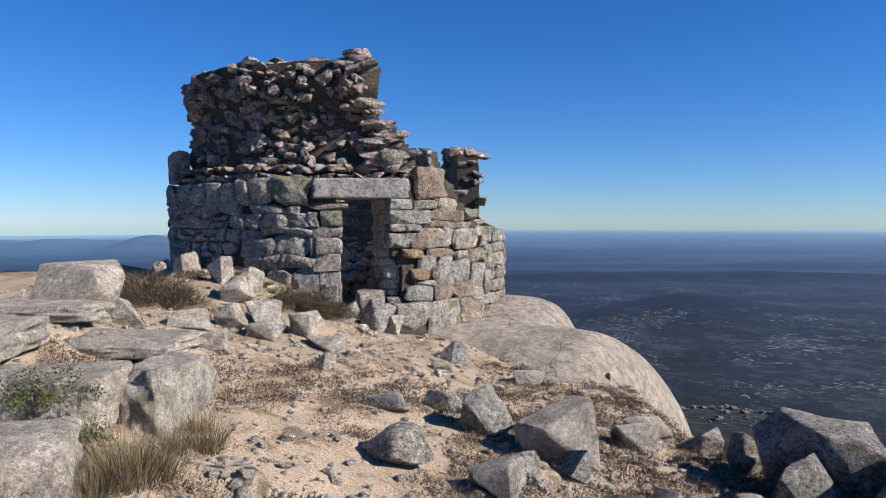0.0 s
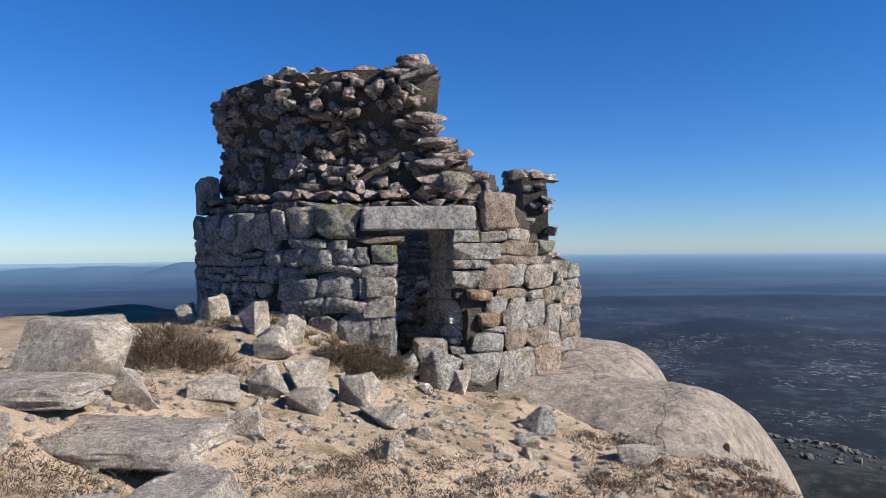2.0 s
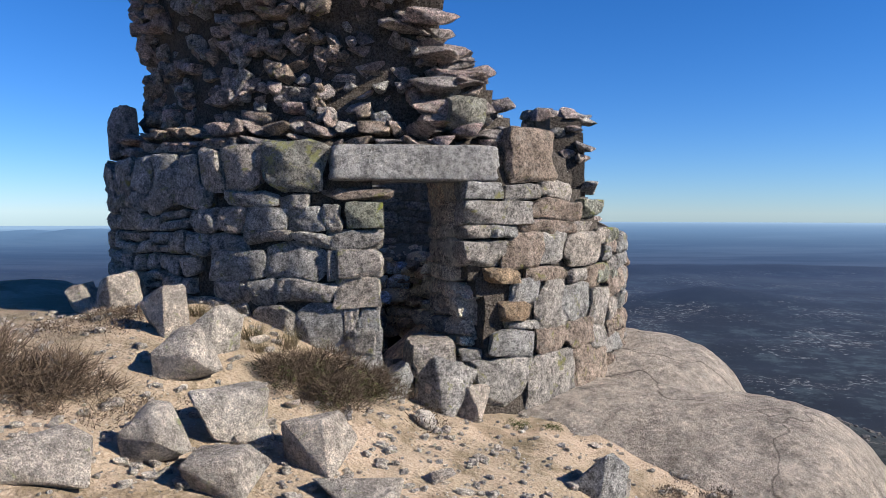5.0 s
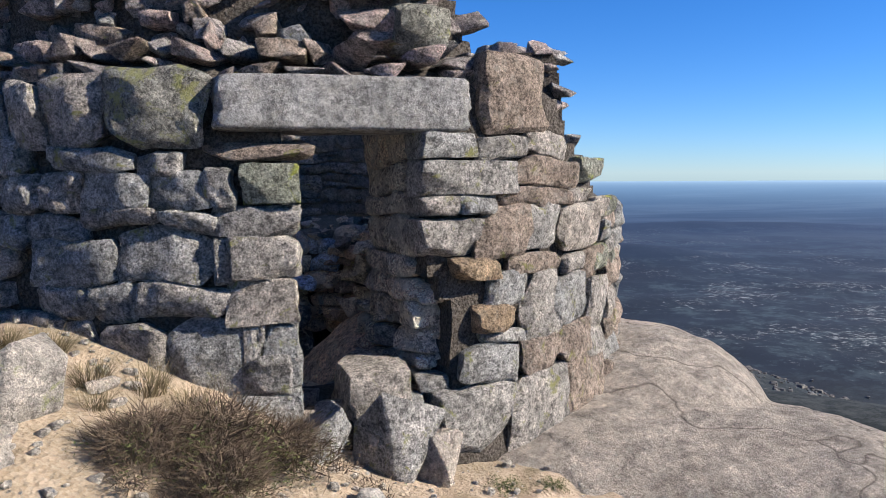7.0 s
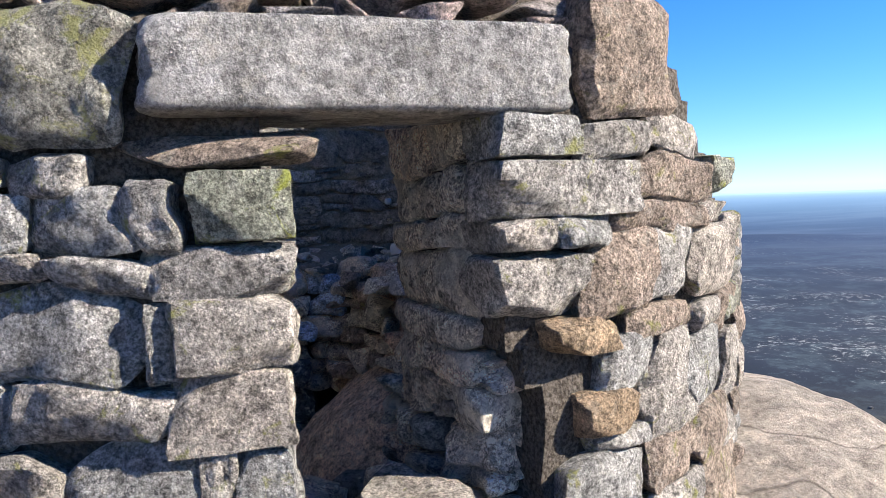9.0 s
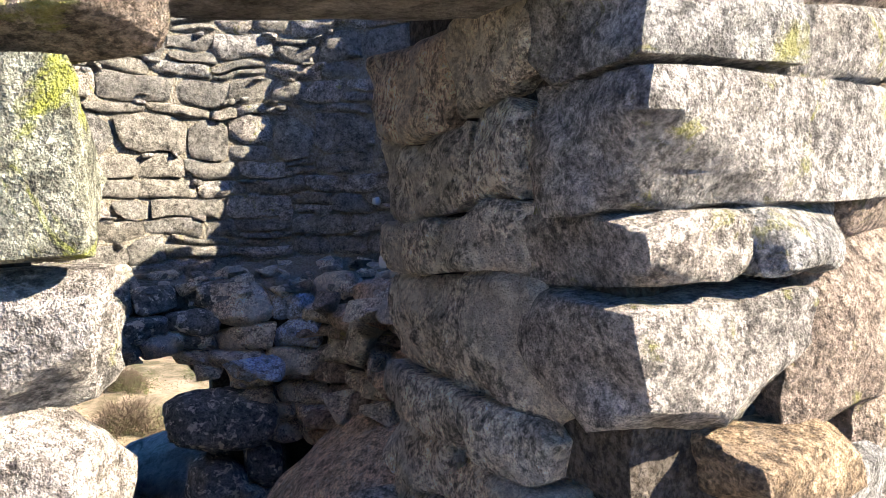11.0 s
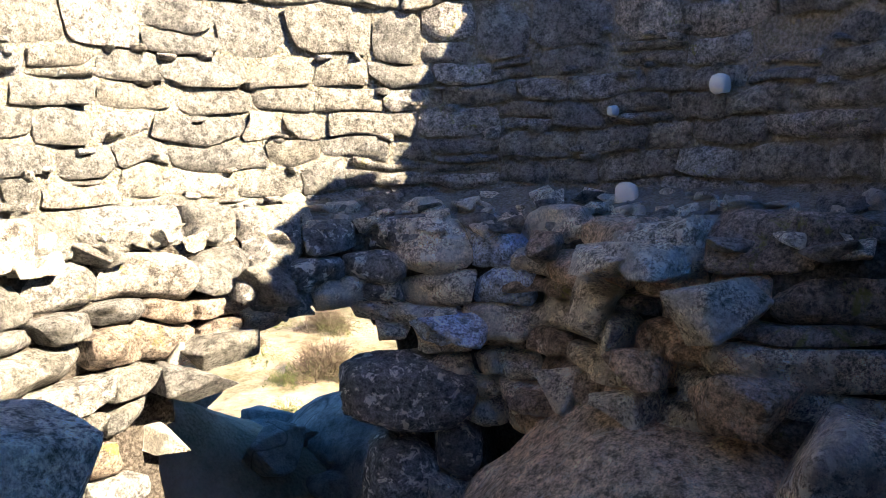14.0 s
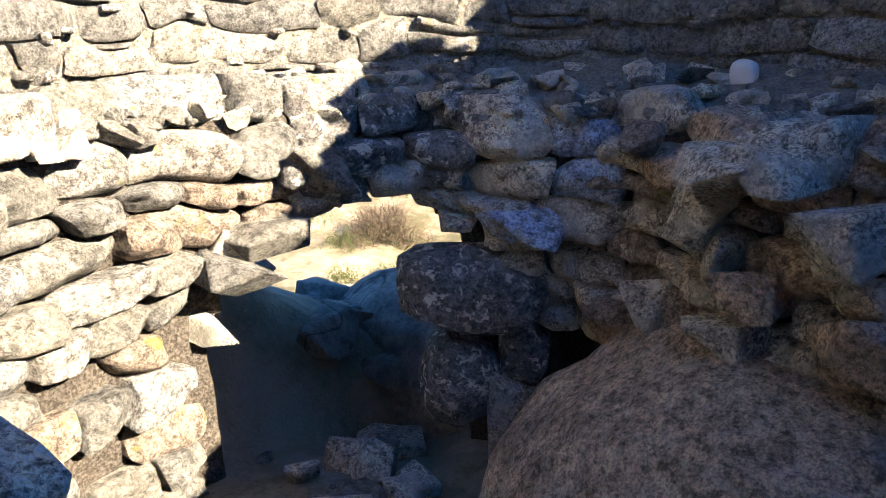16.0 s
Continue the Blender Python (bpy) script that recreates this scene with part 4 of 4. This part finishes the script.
DOORSTONES = "grey granite block fallen before the doorway"
boulder("doorstone", "worn granite block lying across the threshold", -1.12, 10.98, 0.22, 0.44, 0.55, 0.42, M_STONE, 14, source=BLOCKS)
boulder("doorstone", DOORSTONES, -0.98, 10.52, 0.10, 0.46, 0.26, 0.50, M_STONE, 8, 0, lean=24)
boulder("doorstone", DOORSTONES, -1.42, 10.42, 0.15, 0.36, 0.34, 0.46, M_STONE, 20, 0, lean=18)
boulder("doorstone", DOORSTONES, -0.72, 10.62, -0.05, 0.30, 0.3, 0.34, M_ROCK, 50)
for i in range(9):
    boulder("doorstone", DOORSTONES, rng.uniform(-1.6, -0.8), rng.uniform(10.45, 11.3), rng.uniform(0.02, 0.2), rng.uniform(0.14, 0.3), 0.2, rng.uniform(0.12, 0.24), rng.choice((M_ROCK, M_STONE)), rng.uniform(0, 180))
for t, r, z, w in ((142.0, 2.10, 1.61, 0.10), (159.0, 2.10, 1.51, 0.06), (155.2, 1.95, 1.03, 0.13)):
    boulder("quartz_stone", "white quartz stone lodged in the wall", *polar(t, r, z), w, 0.09, w * 1.1, M_WHITE, t, source=ROUND)

# small broken stones and mortar lumps all over the tall rubble face
for i in range(240):
    tt, zt = rng.uniform(-100, 24), rng.uniform(2.25, 3.85)
    if not solid(tt, zt + 0.05):
        continue
    w = rng.uniform(0.07, 0.20)
    m = Matrix.Translation(polar(tt, outer_radius(tt, zt) + rng.uniform(0.0, 0.09), zt)) @ pose(0, 0, 0, rng.uniform(-40, 40), rng.uniform(-40, 40), rng.uniform(0, 360))
    piece("stone", rng.choice(rock_pool(ROCKS, rng.choice((M_RUBBLE, M_RUBBLE, M_STONE, M_TAN)))), wall_rubble, m @ Matrix.Diagonal((w * 1.3, w, w * 0.8, 1)))

# ---------------------------------------------------------------- rocks on the summit
NEAR_X, NEAR_Y = np.arange(-12, 8.01, 0.05), np.arange(0, 34.01, 0.05)
NEAR_Z = terrain(*np.meshgrid(NEAR_X, NEAR_Y))


def ground_at(x, y):
    """Height of the ground; near by from a table."""
    if -11.9 < x < 7.9 and 0.1 < y < 33.9:
        u, v = (x + 12) / 0.05, y / 0.05
        i, j = int(u), int(v)
        u, v = u - i, v - j
        a = NEAR_Z[j, i] * (1 - u) + NEAR_Z[j, i + 1] * u
        b = NEAR_Z[j + 1, i] * (1 - u) + NEAR_Z[j + 1, i + 1] * u
        return float(a * (1 - v) + b * v)
    return float(terrain(x, y))


SUMMIT = ((-2.72, 9.85, 0.50, 0.34), (-3.10, 9.95, 0.34, 0.36), (-3.90, 10.9, 0.42, 0.36), (-2.65, 9.30, 0.40, 0.36), (-2.20, 8.75, 0.44, 0.30), (-1.68, 8.60, 0.44, 0.33),
          (-2.06, 8.10, 0.46, 0.20), (-2.42, 8.25, 0.32, 0.32), (-2.75, 7.80, 0.46, 0.20), (-4.10, 8.95, 0.36, 0.34), (-3.70, 7.35, 0.85, 0.55), (-3.05, 6.95, 0.30, 0.30),
          (-4.75, 9.1, 0.42, 0.32), (-4.35, 11.2, 0.30, 0.30), (-1.38, 8.25, 0.48, 0.14), (-1.20, 7.25, 0.24, 0.18), (-3.40, 8.9, 0.34, 0.16), (-2.26, 7.15, 0.28, 0.22))
SLOPE = ((0.12, 9.45, 0.40, 0.28), (1.08, 9.05, 0.40, 0.20), (0.36, 6.35, 0.46, 0.42), (0.95, 5.95, 0.72, 0.50), (0.60, 5.42, 0.32, 0.15), (-0.30, 5.10, 0.46, 0.26),
         (0.36, 4.85, 0.36, 0.24), (1.04, 5.55, 0.28, 0.20), (2.62, 7.2, 0.44, 0.26), (2.90, 6.65, 0.48, 0.38), (3.15, 6.0, 0.95, 0.80), (2.85, 5.6, 0.55, 0.50), (1.82, 6.75, 0.44, 0.26),
         (-0.50, 6.4, 0.42, 0.13), (-0.02, 6.75, 0.30, 0.18), (3.5, 5.2, 0.9, 0.7), (2.3, 5.3, 0.4, 0.2), (2.2, 7.6, 0.5, 0.2))
for x, y, w, h in SUMMIT:
    boulder("rock", "angular pale granite boulder on sandy ground", x, y, ground_at(x, y) + h * 0.36, w * 1.05, w * 0.8, h * 1.2, M_ROCK, rng.uniform(-25, 25), rng.uniform(-8, 8), group="boulders below the tower")
# beyond x 2.2 only the darker granite, its tone standing for shaded faces
for x, y, w, h in SLOPE:
    boulder("rock", "grey granite rock on the dry slope", x, y, ground_at(x, y) + h * 0.36, w * 1.05, w * 0.85, h * 1.25, M_STONE if x > 2.2 else rng.choice((M_ROCK, M_STONE)), rng.uniform(-40, 40), rng.uniform(-12, 12), group="rocks on the slope")
LEDGE = [unit(block_mesh("ledge", 700 + i, M_ROCK, 18, 0.16, 0.05, 14.0, 7)) for i in range(4)]
for x, y, w, d, h, turn in ((-2.75, 5.95, 1.45, 0.75, 0.16, -6), (-1.92, 4.95, 0.42, 0.9, 0.56, -8), (-2.5, 4.45, 1.0, 0.7, 0.40, 10), (-2.2, 3.5, 0.75, 0.55, 0.34, 20), (-3.6, 6.3, 1.3, 0.8, 0.14, 8), (-3.4, 5.0, 1.0, 0.8, 0.26, 0)):
    boulder("rock_ledge", "flat-topped weathered granite ledge beside the path", x, y, ground_at(x, y) + h * 0.18, w, d, h, M_ROCK, turn, 0, source=LEDGE, group="ledges beside the path")
for i in range(190):
    x, y = rng.uniform(-5.2, 2.6), rng.uniform(2.6, 10.6)
    if abs(x + 0.55) < 0.35 and y < 7 or slab_height(x, y) > ground_at(x, y) and x > 0.2 or (x - CX) ** 2 + (y - CY) ** 2 < 10.2:
        continue
    w = 0.05 + 0.17 * rng.random() ** 2.2
    h = w * rng.uniform(0.4, 0.75)
    boulder("stone", "small loose pale granite stone on sand", x, y, ground_at(x, y) + h * 0.25, w * 1.2, w, h, M_ROCK, rng.uniform(0, 360), rng.uniform(-15, 15), group="loose stones")


# no hole is cut: an embedded near-black stone paints its shade on the dome
boulder("hollow", "small dark hollow in the granite dome", 2.30, 10.02, float(slab_height(2.30, 10.02)) - 0.01, 0.11, 0.09, 0.10, M_HOLE_SHADE, 20)


# ---------------------------------------------------------------- gravel and plants
def stuff_mesh(name, template_v, template_f, mats4, mat):
    """Many small copies of one shape in one mesh."""
    n = len(template_v)
    hom = np.concatenate([template_v, np.ones((n, 1))], 1)
    v = np.einsum("kij,nj->kni", np.array(mats4)[:, :3, :], hom).reshape(-1, 3)
    f = (np.array(template_f)[None] + (np.arange(len(mats4)) * n)[:, None, None]).reshape(-1, len(template_f[0]))
    me = bpy.data.meshes.new(name)
    me.from_pydata(v.tolist(), [], f.tolist())
    me.materials.append(mat)
    me.update()
    return me


gv, gf = cube_skin(2)
gv = gv / (np.sum(np.abs(gv * 2) ** 3, 1) ** (1 / 3))[:, None] + 0.07 * np.random.RandomState(3).normal(size=gv.shape)
grit = []
while len(grit) < 8000:
    x, y = rng.uniform(-5.5, 3.2), rng.uniform(1.6, 11)
    if fbm(x * 0.8, y * 0.8, 8.0, 2) < rng.uniform(-1.2, 0.6) or (x - CX) ** 2 + (y - CY) ** 2 < 9.6:
        continue
    s = 0.010 + 0.05 * rng.random() ** 3
    grit.append(np.array(pose(x, y, ground_at(x, y) + s * 0.25, 0, 0, rng.uniform(0, 360)) @ Matrix.Diagonal((s * 1.4, s, s * 0.8, 1))))
tagged(new("gravel", stuff_mesh("gravel", gv, gf, grit, M_ROCK)), "loose pale granite gravel on the path", "gravel", kind="stuff")


scree = []
while len(scree) < 1300:
    x, y = rng.gauss(150, 75), rng.gauss(340, 60)
    s = 0.6 + 2.6 * rng.random() ** 2.5
    scree.append(np.array(pose(x, y, ground_at(x, y) + s * 0.2, 0, 0, rng.uniform(0, 360)) @ Matrix.Diagonal((s * 1.2, s, s * 0.9, 1))))
tagged(new("scree", stuff_mesh("scree", gv, gf, scree, M_SCREE)), "grey granite scree on the mountain side", "scree", kind="stuff")


def blades(name, count, radius, height, spread, mat, seed, width=0.006, lean=0.5, curl=0.4):
    """A tuft of tapered, bent blades or twigs that spring from one root."""
    rs = np.random.RandomState(seed)
    verts, faces = [], []
    for i in range(count):
        a, r = rs.uniform(0, 2 * math.pi), radius * math.sqrt(rs.uniform())
        root = np.array([r * math.cos(a), r * math.sin(a), -0.02])
        out = np.array([math.cos(a + rs.normal() * 0.7), math.sin(a + rs.normal() * 0.7), 0]) * (lean + rs.uniform(0, spread))
        h = height * rs.uniform(0.45, 1.1)
        side = np.array([-out[1], out[0], 0])
        side = side / (np.linalg.norm(side) + 1e-6) * width * rs.uniform(0.6, 1.3)
        b = len(verts)
        for s in (0, 0.4, 0.75):
            p = root + np.array([0, 0, h * s]) + out * h * (s + curl * s * s) * 0.8 + rs.normal(size=3) * h * 0.05 * s
            verts += [p - side * (1 - s), p + side * (1 - s)]
        verts.append(root + np.array([0, 0, h * 0.98 - curl * h * 0.15]) + out * h * (1 + curl) * 0.8)
        faces += [(b, b + 1, b + 3, b + 2), (b + 2, b + 3, b + 5, b + 4), (b + 4, b + 5, b + 6)]
    return mesh_from(name, verts, faces, mat)


def thicket(name, count, radius, height, mat, seed, width=0.0028):
    """A tangle of short crooked twigs in a low uneven mound."""
    rs = np.random.RandomState(seed)
    verts, faces = [], []
    for i in range(count):
        a = rs.uniform(0, 2 * math.pi)
        q = math.sqrt(rs.uniform(0, 1)) * (0.75 + 0.3 * math.sin(3 * a + seed) + 0.15 * math.sin(7 * a))
        top = height * max(0.15, 1 - q * q)
        p = np.array([radius * q * math.cos(a), radius * q * math.sin(a), rs.uniform(-0.02, top * 0.8)])
        d = np.array([math.cos(a) * 0.6, math.sin(a) * 0.6, 0.75]) + rs.normal(size=3) * 0.55
        d /= np.linalg.norm(d)
        ln = rs.uniform(0.35, 1.0) * height * 0.6
        side = np.cross(d, rs.normal(size=3))
        side *= width * rs.uniform(0.6, 1.6) / (np.linalg.norm(side) + 1e-6)
        b = len(verts)
        for s in range(3):
            verts += [p - side * (1 - s * 0.4), p + side * (1 - s * 0.4)]
            d = d + rs.normal(size=3) * 0.3
            d /= np.linalg.norm(d)
            p = p + d * ln / 3
        verts.append(p)
        faces += [(b, b + 1, b + 3, b + 2), (b + 2, b + 3, b + 5, b + 4), (b + 4, b + 5, b + 6)]
    return mesh_from(name, verts, faces, mat)


def sprigs(name, count, radius, height, mat, seed, size=0.016):
    """Small leaves in a low uneven cushion."""
    rs = np.random.RandomState(seed)
    verts, faces = [], []
    for i in range(count):
        d = rs.normal(size=3)
        d[2] = abs(d[2])
        d /= np.linalg.norm(d)
        k = rs.uniform(0.35, 1.0) ** 0.5 * (0.8 + 0.35 * math.sin(5 * math.atan2(d[1], d[0]) + seed))
        p = d * np.array([radius, radius, height]) * k
        a, b = rs.normal(size=3), rs.normal(size=3)
        a *= size / np.linalg.norm(a)
        b *= size * 0.5 / np.linalg.norm(b)
        n = len(verts)
        verts += [p - a, p + b, p + a, p - b]
        faces.append((n, n + 1, n + 2, n + 3))
    return mesh_from(name, verts, faces, mat)


TWIGS = [thicket("crown", 2600, 0.42, 0.46, M_TWIG, 900 + i) for i in range(3)]
LEAVES = [sprigs("foliage", 1100, 0.42, 0.34, M_GREEN, 910 + i, 0.013) for i in range(2)]
STRAW = [blades("tuft", 260, 0.10, 0.26, 0.8, M_STRAW, 920 + i, 0.0025, 0.2, 0.7) for i in range(3)]
MAT = [thicket("tuft", 170, 0.22, 0.10, M_TWIG, 930 + i, 0.003) for i in range(3)]
HEATH = [sprigs("foliage", 1800, 0.40, 0.22, M_GREEN, 940 + i, 0.014) for i in range(2)]
REDS = sprigs("foliage", 500, 0.14, 0.14, M_RED, 951, 0.010)


def plant(name, label, x, y, parts, scale=1.0, tall=1.0, z=None, group="", category="shrub"):
    base = tagged(new(name), label, category, group)
    base.matrix_basis = pose(x, y, (ground_at(x, y) if z is None else z) - 0.01, 0, 0, rng.uniform(0, 360)) @ Matrix.Diagonal((scale, scale, scale * tall, 1))
    for part_name, me in parts:
        ob = new(part_name, me)
        ob.parent = base
    return base


plant("dry_shrub", "dry grey-brown twiggy shrub among boulders", -3.55, 8.55, [("crown", TWIGS[0])], 1.0, 1.0)
plant("dry_shrub", "dry grey-brown twiggy shrub among boulders", -3.25, 8.75, [("crown", TWIGS[1])], 0.8, 0.9)
for x, y, s, t in ((-1.85, 9.95, 0.95, 0.75), (-1.55, 10.1, 0.8, 0.7), (-2.1, 9.75, 0.8, 0.7), (-1.75, 9.65, 0.75, 0.7)):
    plant("dry_shrub", "sprawling dry twiggy shrub below the tower door", x, y, [("crown", rng.choice(TWIGS)), ("foliage", rng.choice(LEAVES)), ("tuft", rng.choice(STRAW))], s, t, group="shrubs by the door")
for x, y, s in ((-2.25, 10.3, 0.9), (-2.5, 10.2, 0.8), (-2.75, 10.35, 0.8), (-3.0, 10.4, 0.7), (-2.05, 10.3, 0.7), (-2.4, 10.0, 0.6), (-3.3, 10.5, 0.7), (-1.95, 10.1, 0.8), (-2.65, 9.95, 0.5)):
    plant("grass_tuft", "dry straw-coloured grass at the wall's foot", x, y, [("tuft", rng.choice(STRAW))], s, 0.8, group="grass along the wall", category="grass")
plant("heath_cushion", "low dark green heath cushion on a ledge", -2.35, 4.15, [("foliage", HEATH[0]), ("crown", MAT[0])], 0.9, 0.9, z=ground_at(-2.35, 4.15) + 0.22)
plant("heath_cushion", "low dark green heath cushion on a ledge", -2.05, 3.95, [("foliage", HEATH[1]), ("crown", MAT[1])], 0.6, 0.9, z=ground_at(-2.05, 3.95) + 0.12)
for x, y, s in ((-1.68, 3.75, 1.3), (-1.6, 3.95, 1.1), (-1.75, 3.55, 1.0), (-1.5, 4.55, 1.0), (-1.62, 4.35, 0.9), (-1.66, 4.8, 0.8)):
    plant("grass_tuft", "dry grass tuft beside a granite ledge", x, y, [("tuft", rng.choice(STRAW)), ("crown", rng.choice(MAT))], s, 1.1, group="tufts by the ledge", category="grass")
plant("red_heather", "small reddish heather plant among stones", -3.15, 7.25, [("foliage", REDS)], 1.0, 1.0)
plant("green_cushion", "small green plant at the wall's foot", -0.35, 10.55, [("foliage", HEATH[0])], 0.35, 0.8)
plant("green_cushion", "small green plant at the wall's foot", -0.05, 10.62, [("foliage", HEATH[1]), ("crown", MAT[2])], 0.3, 0.8)
for i in range(14):
    x, y = rng.uniform(-9, -3), rng.uniform(20, 30)
    plant("green_shrub", "rounded green shrub on the slope behind", x, y, [("foliage", rng.choice(LEAVES)), ("crown", rng.choice(TWIGS))], rng.uniform(0.8, 2.0), rng.uniform(0.7, 1.0), group="shrubs behind the tower")
for x, y, s in ((-5.9, 20.6, 1.2), (-5.3, 22.3, 1.4), (-4.7, 20.4, 0.8), (-6.6, 22.5, 1.5), (-4.4, 23.0, 1.1), (-3.9, 21.4, 0.8)):
    plant("green_shrub", "rounded green shrub on the slope behind", x, y, [("foliage", rng.choice(LEAVES))], s, 0.7, group="shrubs behind the tower")
for x, y, k in ((-4.75, 18.7, 0.75), (-4.35, 19.1, 0.6), (-4.0, 18.4, 0.35), (-3.45, 18.9, 0.4), (-3.1, 19.6, 0.35), (-5.2, 19.8, 0.8), (-3.7, 20.1, 0.5)):
    plant("green_shrub", "low bright green broom bush behind the breach", x, y, [("foliage", rng.choice(HEATH)), ("crown", rng.choice(MAT))], k, 1.3, group="broom behind the breach")
mats = []
while len(mats) < 900:
    x, y = rng.uniform(-4.6, 3.0), rng.uniform(3.2, 10.6)
    right = x > 0.15 + 0.12 * (y - 6)
    if slab_height(x, y) > ground_at(x, y) - 0.02 and x > 0.2 or (x - CX) ** 2 + (y - CY) ** 2 < 9.8:
        continue
    if fbm(x * 1.1, y * 1.1, 21.0, 2) < (-0.5 if right else 0.45):
        continue
    mats.append((x, y))
verts, faces = [], []
for x, y in mats:
    me = rng.choice(MAT)
    m = pose(x, y, ground_at(x, y), 0, 0, rng.uniform(0, 360)) @ Matrix.Scale(rng.uniform(0.5, 1.1), 4)
    b = len(verts)
    verts += [m @ v.co for v in me.vertices]
    faces += [tuple(i + b for i in p.vertices) for p in me.polygons]
tagged(new("dead_grass", mesh_from("dead_grass", verts, faces, M_TWIG)), "low mats of dead brown grass and twigs", "grass", kind="stuff")
